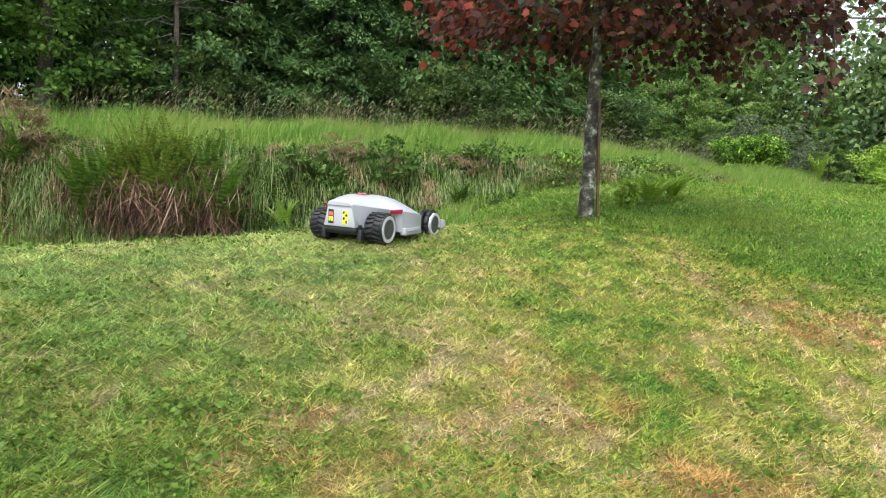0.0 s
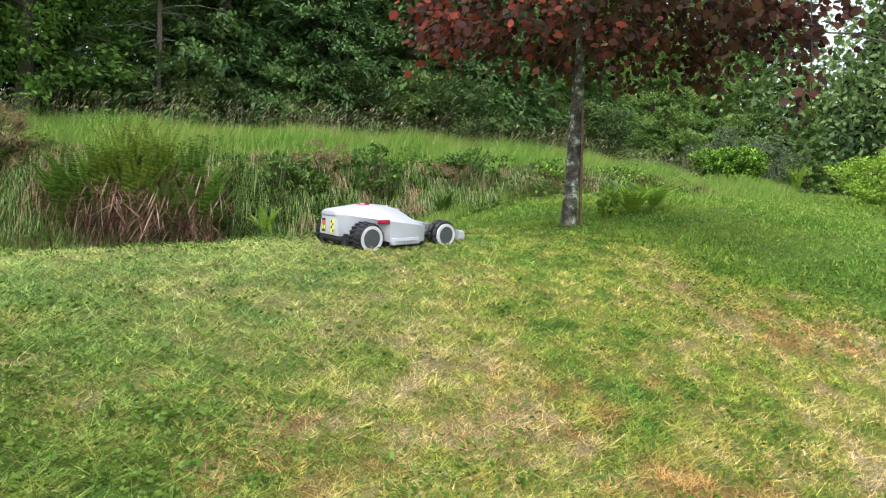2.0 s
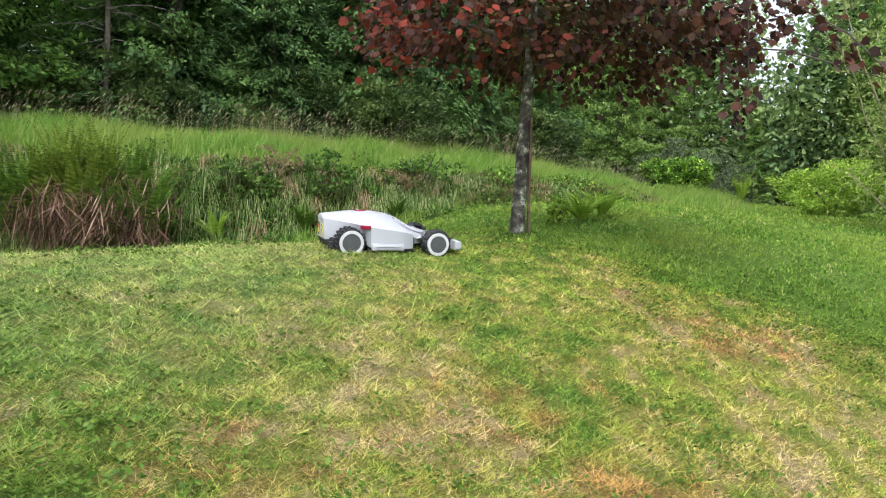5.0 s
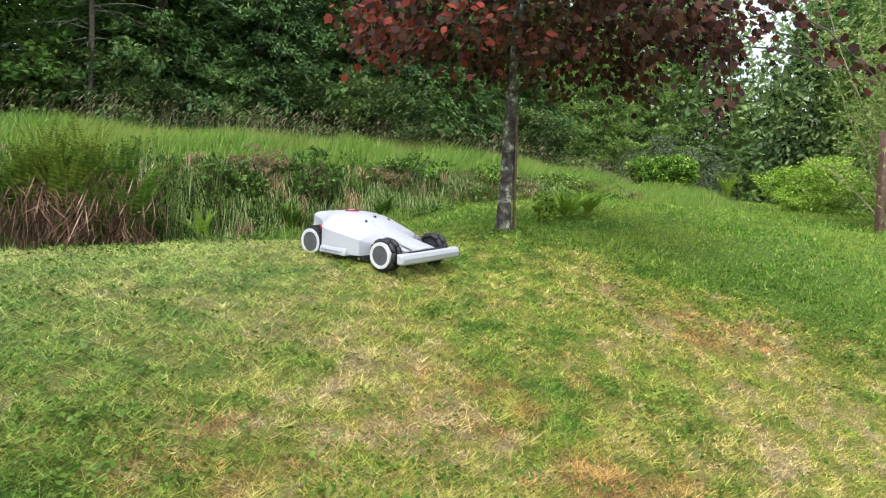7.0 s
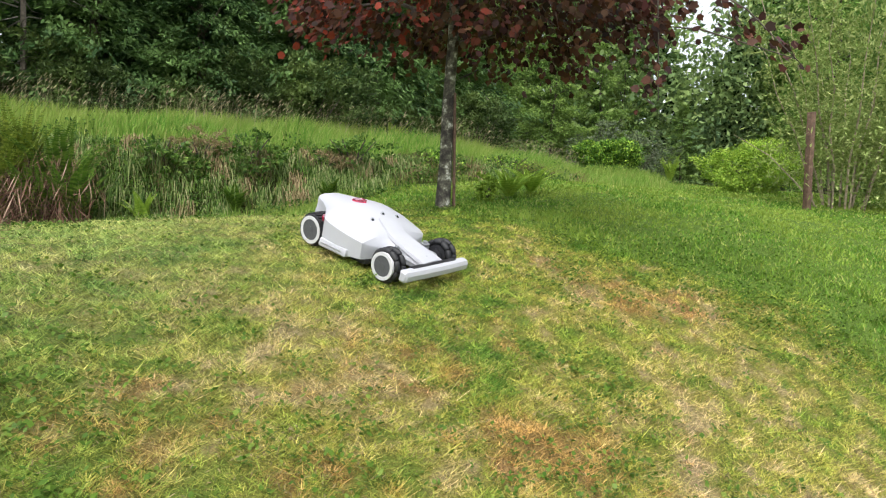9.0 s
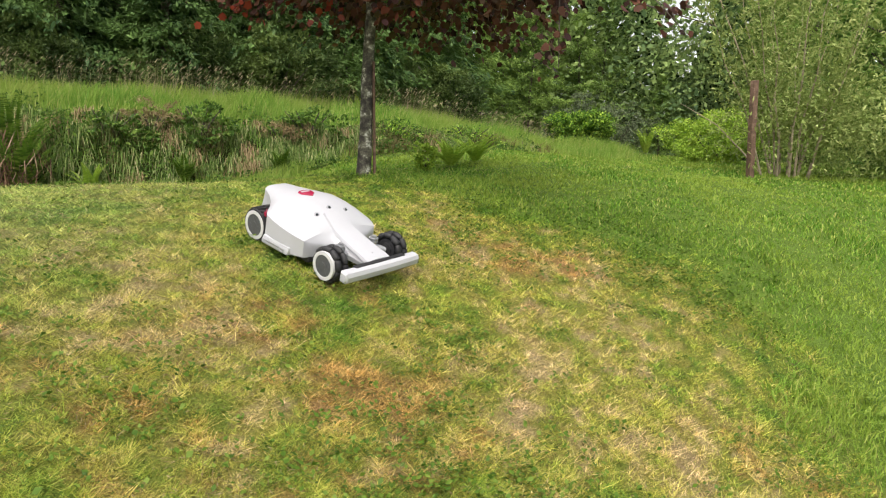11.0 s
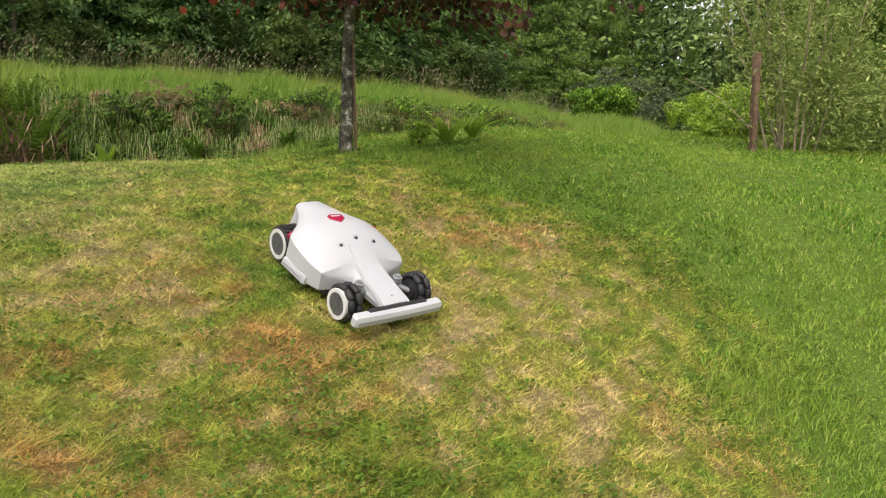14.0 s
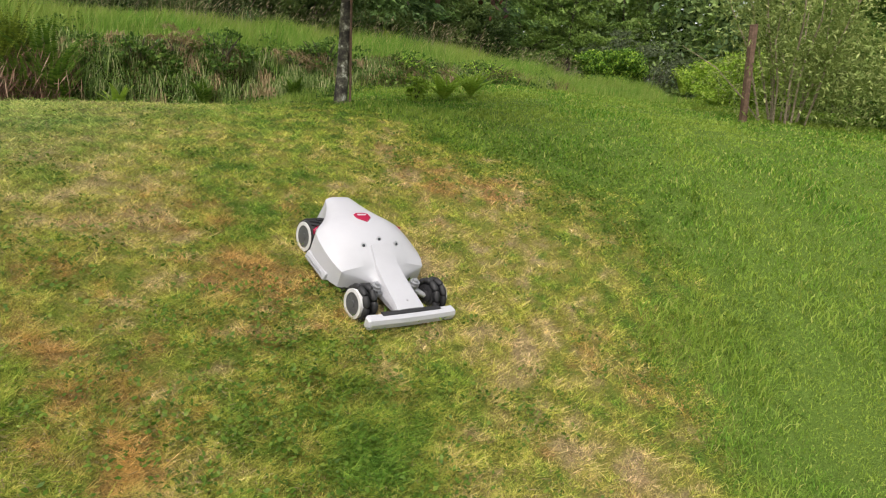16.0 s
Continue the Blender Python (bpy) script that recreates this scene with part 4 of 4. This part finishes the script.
# ---- the robot mower: x ahead, y to its left, z up from the wheels' soles ----
STATIONS = [
    # x, half width at the belt, belt height, crown height, foot half width, foot height, fullness
    (-0.494, 0.085, 0.262, 0.276, 0.085, 0.252, 5.0), (-0.488, 0.094, 0.262, 0.283, 0.095, 0.246, 5.0), (-0.47, 0.1, 0.26, 0.288, 0.104, 0.118, 4.5), (-0.40, 0.128, 0.252, 0.297, 0.135, 0.11, 3.6),
    (-0.33, 0.17, 0.242, 0.305, 0.15, 0.105, 3.0), (-0.27, 0.222, 0.234, 0.311, 0.16, 0.10, 2.7), (-0.218, 0.28, 0.227, 0.314, 0.18, 0.095, 2.6), (-0.19, 0.301, 0.223, 0.315, 0.306, 0.078, 2.6),
    (-0.12, 0.313, 0.213, 0.314, 0.32, 0.072, 2.4), (-0.04, 0.317, 0.203, 0.305, 0.323, 0.07, 2.2), (0.03, 0.314, 0.194, 0.284, 0.318, 0.07, 1.8), (0.085, 0.304, 0.184, 0.252, 0.305, 0.07, 1.4), (0.132, 0.285, 0.172, 0.23, 0.284, 0.07, 1.0),
    (0.142, 0.262, 0.158, 0.222, 0.262, 0.07, 0.9), (0.165, 0.18, 0.14, 0.208, 0.165, 0.075, 1.4), (0.195, 0.118, 0.13, 0.196, 0.105, 0.08, 2.6), (0.25, 0.1, 0.122, 0.18, 0.092, 0.082, 3.5), (0.31, 0.094, 0.116, 0.165, 0.088, 0.083, 4.0),
    (0.38, 0.09, 0.11, 0.15, 0.084, 0.083, 4.0), (0.44, 0.086, 0.105, 0.138, 0.08, 0.083, 4.0), (0.466, 0.08, 0.102, 0.128, 0.074, 0.085, 4.0), (0.476, 0.066, 0.1, 0.115, 0.06, 0.09, 4.0),
]


def shell_bm():
    bm = bmesh.new()
    rows = []
    for x, w, belt, top, fw, fz, full in STATIONS:
        ring = [(fw, fz), (fw + (w - fw) * 0.55, fz + (belt - fz) * 0.6), (w, belt)]
        for s in (0.93, 0.82, 0.66, 0.48, 0.32, 0.16):
            ring.append((w * s, belt + (top - belt) * (1 - s ** full) ** 0.9))
        ring = ring + [(0, top)] + [(-y, z) for y, z in reversed(ring)]
        rows.append([bm.verts.new((x, y, z)) for y, z in ring])
    for a, b in zip(rows, rows[1:]):
        for k in range(len(a) - 1):
            bm.faces.new((a[k], a[k + 1], b[k + 1], b[k]))
        bm.faces.new((a[-1], a[0], b[0], b[-1]))
    bm.faces.new(rows[0])
    bm.faces.new(rows[-1][::-1])
    return bm


def crown_height(x, y):
    """The shell's height over a point of its plan."""
    for a, b in zip(STATIONS, STATIONS[1:]):
        if a[0] <= x <= b[0]:
            t = (x - a[0]) / (b[0] - a[0])
            w, belt, top, full = (a[i] + (b[i] - a[i]) * t for i in (1, 2, 3, 6))
            return belt + (top - belt) * max(0, 1 - min(1, abs(y) / w) ** full) ** 0.9
    return 0.2


def rim(parent, x, y, r, side, front):
    """One wheel: white ring, grey cap and black tread; side is -1 on its right."""
    bm = bmesh.new()
    lathe(bm, [(r * 0.84, 0), (r * 0.835, side * 0.006), (r * 0.64, side * 0.007), (r * 0.625, side * 0.003), (r * 0.58, side * -0.03), (r * 0.8, side * -0.03)], 40)
    wheel = part("wheel", bm, M_RIM, parent, "white ring wheel with dark cap")
    wheel.location = (x, y, r)
    bm = bmesh.new()
    disc(bm, r * 0.63, side * -0.02, side * 0.004, sides=32)
    disc(bm, r * 0.2, side * 0.003, side * 0.008, sides=20)
    for k in range(10):
        a = k * math.pi / 5
        box(bm, (r * 0.28, side * 0.003 - 0.002, -0.002), (r * 0.54, side * 0.003 + 0.003, 0.002), 0, Matrix.Rotation(a, 4, "Y"))
    part("hub_cap", bm, M_HUB, wheel)
    inner = side * (-0.105 if front else -0.132)
    bm = bmesh.new()
    if front:
        for yy in (side * -0.026, side * -0.079):
            lathe(bm, [(r * 0.42, yy - 0.012), (r * 0.7, yy - 0.012), (r * 0.7, yy + 0.012), (r * 0.42, yy + 0.012)], 24)
        disc(bm, r * 0.45, side * -0.1, side * -0.02, sides=20)
        part("wheel_core", bm, M_DUST, wheel)
        bm = bmesh.new()
        prof = [(0.0, -0.033), (0.012, -0.032), (0.0165, -0.025), (0.019, -0.013), (0.02, 0.0), (0.019, 0.013), (0.0165, 0.025), (0.012, 0.032)]
        lathe(bm, [(max(p, 0.001), q) for p, q in prof], 12)
        roller_mesh = None
        for row, yy in enumerate((side * -0.026, side * -0.079)):
            for k in range(9):
                a = 2 * math.pi * (k + 0.5 * row) / 9
                if roller_mesh is None:
                    first = part("roller", bm, M_BLACK, wheel, "black rubber roller")
                    roller_mesh, ob = first.data, first
                else:
                    ob = under(new("roller", roller_mesh), wheel)
                    tagged(ob, "black rubber roller")
                c = r * 0.89
                ob.matrix_basis = Matrix.Translation((c * math.cos(a), yy, c * math.sin(a))) @ Matrix.Rotation(-a, 4, "Y") @ Matrix.Rotation(radians(90), 4, "X")
    else:
        lathe(bm, [(r * 0.5, inner), (r * 0.88, inner), (r * 0.935, inner * 0.85), (r * 0.935, inner * 0.1), (r * 0.91, side * 0.003), (r * 0.83, side * 0.003), (r * 0.5, side * -0.03)], 40)
        for k in range(20):
            a = 2 * math.pi * k / 20
            for lo, hi, skew in ((0.08, 0.5, 0.22), (0.5, 0.93, -0.22)):
                y1, y2 = sorted((inner * lo, inner * hi))
                m = Matrix.Rotation(a + (0.08 if lo > 0.3 else 0), 4, "Y") @ Matrix.Translation((r * 0.955, 0, 0)) @ Matrix.Rotation(skew * side, 4, "X")
                box(bm, (-0.012, y1, -0.0085), (0.006, y2, 0.0085), 0.002, m)
        part("tyre", bm, M_BLACK, wheel, "chunky black rubber tyre")
    return wheel


def bars(parent, name, rects, mat, m, label=""):
    bm = bmesh.new()
    for y0, z0, y1, z1 in rects:
        box(bm, (-0.0012, y0, z0), (0.0012, y1, z1))
    ob = part(name, bm, mat, parent, label, 0)
    ob.matrix_basis = m
    return ob


def robot_mower():
    top = new("robot_lawn_mower")
    tagged(top, "white four-wheeled robot lawn mower driving over turf", "robot mower")
    shell = part("shell", shell_bm(), M_WHITE, top, "glossy white moulded shell", 28)
    # dark chassis and cutting deck
    bm = bmesh.new()
    box(bm, (-0.45, -0.13, 0.06), (0.2, 0.13, 0.13), 0.012)
    box(bm, (-0.2, -0.255, 0.035), (0.15, 0.255, 0.075), 0.01)
    box(bm, (0.2, -0.05, 0.06), (0.47, 0.05, 0.1), 0.008)
    part("chassis", bm, M_DUST, top, "dark plastic underbody")
    # side pods
    for s in (-1, 1):
        bm = bmesh.new()
        box(bm, (-0.185, min(s * 0.285, s * 0.334), 0.058), (0.055, max(s * 0.285, s * 0.334), 0.108), 0.012)
        for v in bm.verts:
            if v.co.z > 0.09:
                v.co.y -= s * 0.008
        part("side_pod", bm, M_WHITE, top)
        bm = bmesh.new()
        for k in range(2):
            box(bm, (-0.16, min(s * 0.331, s * 0.337), 0.066 + 0.018 * k), (0.02, max(s * 0.331, s * 0.337), 0.071 + 0.018 * k))
        part("side_groove", bm, M_ALU, top, "grey groove strip")
    # tail lights on the shoulders
    for s in (-1, 1):
        bm = bmesh.new()
        box(bm, (-0.042, -0.006, -0.016), (0.042, 0.006, 0.014), 0.005)
        for v in bm.verts:
            v.co.z += 0.15 * v.co.x
        ob = part("tail_light", bm, M_RED, top, "red tail light")
        ob.matrix_basis = pose(-0.226, s * 0.278, 0.219, s * -14, 4, s * 46)
    # badge
    bm = bmesh.new()
    pts = [(-0.05, -0.032), (-0.035, -0.052), (0.005, -0.05), (0.048, 0.0), (0.005, 0.05), (-0.035, 0.052), (-0.05, 0.032)]
    lo = [bm.verts.new((x, y, 0)) for x, y in pts]
    hi = [bm.verts.new((x * 0.92, y * 0.92, 0.007)) for x, y in pts]
    bm.faces.new(hi)
    for k in range(len(pts)):
        bm.faces.new((lo[k], lo[(k + 1) % 7], hi[(k + 1) % 7], hi[k]))
    badge = part("stop_button", bm, M_RED, top, "red wedge-shaped stop button", 0)
    badge.matrix_basis = pose(-0.195, 0, crown_height(-0.195, 0) - 0.001, 0, 1, 0)
    bm = bmesh.new()
    box(bm, (-0.032, -0.03, 0.006), (-0.018, 0.03, 0.009), 0.001)
    part("badge_bar", bm, M_WHITE, badge)
    # cameras
    for x, y in ((0.03, -0.115), (0.005, 0.0), (0.03, 0.115)):
        z = crown_height(x, y)
        bm = bmesh.new()
        disc(bm, 0.0145, -0.012, 0.002, sides=24, r2=0.018)
        eye = part("camera_eye", bm, M_ALU, top, "small round camera in a grey ring")
        eye.matrix_basis = pose(x, y, z, 0, 0, -90 + (18 if y > 0 else -18 if y < 0 else 0)) @ pose(0, 0, 0, 40, 0, 0)
        bm = bmesh.new()
        disc(bm, 0.009, 0.001, 0.005, sides=20)
        part("lens", bm, M_LENS, eye)
    # raised panel on the nose
    bm = bmesh.new()
    rows = []
    for i in range(13):
        x = 0.04 + 0.42 * i / 12
        w = 0.07 + 0.02 * i / 12
        rows.append([bm.verts.new((x, w * s, crown_height(x, 0.6 * w * abs(s)) + d)) for s, d in ((1.08, -0.008), (1, 0.008), (0.5, 0.008), (0, 0.009), (-0.5, 0.008), (-1, 0.008), (-1.08, -0.008))])
    for a, b in zip(rows, rows[1:]):
        for k in range(6):
            bm.faces.new((a[k], a[k + 1], b[k + 1], b[k]))
    bm.faces.new(rows[0])
    bm.faces.new(rows[-1][::-1])
    part("nose_panel", bm, M_WHITE, top, "", 30)
    bm = bmesh.new()
    disc(bm, 0.009, -0.001, 0.001, sides=6)
    mark = part("nose_mark", bm, M_ALU, top, "small grey mark")
    mark.matrix_basis = pose(0.405, 0, crown_height(0.405, 0) + 0.009, 90, 0, 0) @ pose(0, 0, 0, 0, 0, 0)
    # bumper
    bm = bmesh.new()
    prof = [(0.462, 0.062), (0.5, 0.058), (0.516, 0.07), (0.52, 0.1), (0.51, 0.122), (0.486, 0.128), (0.462, 0.126)]
    ends = []
    for y, k in ((-0.302, 0.7), (-0.29, 1.0), (-0.1, 1.0), (0.1, 1.0), (0.29, 1.0), (0.302, 0.7)):
        ends.append([bm.verts.new((0.488 + (x - 0.488) * k + 0.006 * (abs(y) < 0.2), y, 0.094 + (z - 0.094) * k)) for x, z in prof])
    for a, b in zip(ends, ends[1:]):
        for k in range(len(prof)):
            bm.faces.new((a[k], a[(k + 1) % len(prof)], b[(k + 1) % len(prof)], b[k]))
    bm.faces.new(ends[0])
    bm.faces.new(ends[-1][::-1])
    bumper = part("bumper", bm, M_WHITE, top, "wide white front bumper", 30)
    bm = bmesh.new()
    box(bm, (0.455, -0.2, 0.121), (0.486, 0.2, 0.133), 0.003)
    part("bumper_strip", bm, M_BLACK, bumper, "black rubber strip")
    # front axle, arms and spring caps
    for s in (-1, 1):
        bm = bmesh.new()
        tube(bm, [(0.2, s * 0.08, 0.11), (0.27, s * 0.13, 0.125), (0.326, s * 0.2, 0.1)], [0.018, 0.02, 0.017], 10)
        box(bm, (0.25, min(s * 0.06, s * 0.15), 0.105), (0.3, max(s * 0.06, s * 0.15), 0.128), 0.006)
        part("axle_arm", bm, M_ALU, top, "grey metal axle arm")
        bm = bmesh.new()
        disc(bm, 0.021, -0.04, 0.014, sides=20, r2=0.029)
        disc(bm, 0.015, 0.01, 0.028, sides=16)
        disc(bm, 0.03, -0.012, -0.004, sides=20)
        cap = part("spring_cap", bm, M_ALU, top, "grey spring cap")
        cap.matrix_basis = pose(0.275, s * 0.135, 0.16, 90, 0, 0)
        bm = bmesh.new()
        tube(bm, [(-0.324, s * 0.12, 0.1), (-0.324, s * 0.2, 0.1)], [0.03, 0.03], 12)
        part("rear_axle", bm, M_DUST, top)
    # rear panel: vent and labels
    bm = bmesh.new()
    box(bm, (-0.487, -0.122, 0.112), (-0.42, 0.122, 0.244), 0.008)
    for v in bm.verts:
        if v.co.z > 0.17:
            v.co.y *= 0.78
    part("rear_panel", bm, M_WHITE, top)
    for y, mat in ((-0.045, M_YELLOW), (0.065, M_INK)):
        plate = bars(top, "rear_label", [(-0.021, -0.046, 0.021, 0.046)], mat, pose(-0.4875, y, 0.175), "yellow and black warning label")
        if y < 0:
            bars(plate, "label_bars", [(-0.017, -0.04, -0.003, -0.02), (0.002, -0.017, 0.017, 0.002), (-0.017, 0.006, -0.001, 0.021), (0.005, 0.022, 0.017, 0.04)], M_INK, pose(-0.001, 0, 0))
        else:
            bars(plate, "label_bars", [(-0.017, 0.006, 0.017, 0.03)], M_ORANGE, pose(-0.001, 0, 0))
            bars(plate, "label_bars", [(-0.017, -0.03, -0.002, 0.0), (0.003, -0.03, 0.017, 0.0)], M_YELLOW, pose(-0.001, 0, 0))
    bm = bmesh.new()
    box(bm, (-0.478, -0.125, 0.082), (-0.42, 0.125, 0.113), 0.008)
    for s in (-1, 1):
        box(bm, (-0.46, s * 0.14 - 0.015, 0.03), (-0.4, s * 0.14 + 0.015, 0.1), 0.006)
    part("rear_guard", bm, M_DUST, top, "dark rear guard")
    wheels = [rim(top, 0.326, s * 0.296, 0.1, s, True) for s in (-1, 1)] + [rim(top, -0.324, s * 0.278, 0.106, s, False) for s in (-1, 1)]
    return top, wheels


mower, mower_wheels = robot_mower()


def motions():
    rows = [
        (0.0, -0.468, 5.034, 0.783, 2.711, -1.85, 64.579), (0.5, -0.471, 4.863, 0.779, 1.322, -1.604, 61.643), (1.0, -0.522, 4.918, 0.766, 1.186, -1.014, 51.201),
        (1.5, -0.421, 5.058, 0.768, 2.055, -1.522, 44.076), (2.0, -0.298, 5.143, 0.772, 3.417, -2.447, 39.817), (2.5, -0.175, 5.189, 0.777, 5.999, -2.235, 39.456),
        (3.0, -0.039, 5.245, 0.783, 6.045, -2.229, 38.123), (3.5, 0.066, 5.293, 0.79, 4.975, -2.191, 38.378), (4.0, 0.119, 5.334, 0.788, 4.84, -1.988, 36.89),
        (6.5, -0.016, 4.989, 0.75, 2.725, 0.472, -30.986), (7.0, 0.095, 4.787, 0.738, 3.847, 3.917, -41.953), (7.5, 0.201, 4.668, 0.709, 3.116, 7.543, -43.946),
        (8.0, 0.307, 4.584, 0.686, 3.272, 10.463, -45.008), (8.5, 0.408, 4.46, 0.66, 2.531, 12.451, -45.767), (9.0, 0.517, 4.333, 0.625, 4.503, 15.296, -46.15),
        (9.5, 0.618, 4.221, 0.574, 6.028, 15.485, -46.472), (10.0, 0.726, 4.104, 0.532, 6.652, 15.724, -46.586), (12.5, 1.121, 3.622, 0.35, 5.073, 19.325, -47.089),
        (13.0, 1.198, 3.526, 0.305, 3.353, 21.01, -48.649), (13.5, 1.282, 3.399, 0.251, 1.919, 21.138, -49.744), (14.0, 1.37, 3.29, 0.183, 0.752, 22.307, -51.346),
        (14.5, 1.454, 3.17, 0.115, -1.208, 23.91, -53.019), (15.0, 1.532, 3.072, 0.056, -1.608, 24.007, -53.411), (15.5, 1.614, 2.975, -0.012, -0.689, 23.058, -54.139),
        (16.0, 1.692, 2.856, -0.083, -2.484, 22.889, -55.041),
    ]
    walk(mower, [(t, pose(*p)) for t, *p in rows])
    # the wheels roll by the way that their own side goes
    ts = np.arange(0, 16.01, 0.25)
    tt = np.array([r[0] for r in rows])
    px, py, head = (np.interp(ts, tt, [r[i] for r in rows]) for i in (1, 2, 6))
    head = np.radians(head)
    for i, wheel in enumerate(mower_wheels):
        bx, by, r = wheel.location
        wx, wy = px + np.cos(head) * bx - np.sin(head) * by, py + np.sin(head) * bx + np.cos(head) * by
        mid = (head[1:] + head[:-1]) / 2
        rolled = np.concatenate([[0], np.cumsum(np.diff(wx) * np.cos(mid) + np.diff(wy) * np.sin(mid))]) / r
        walk(wheel, [(float(t), pose(bx, by, r, 0, math.degrees(a), 0)) for t, a in zip(ts, rolled)])


motions()
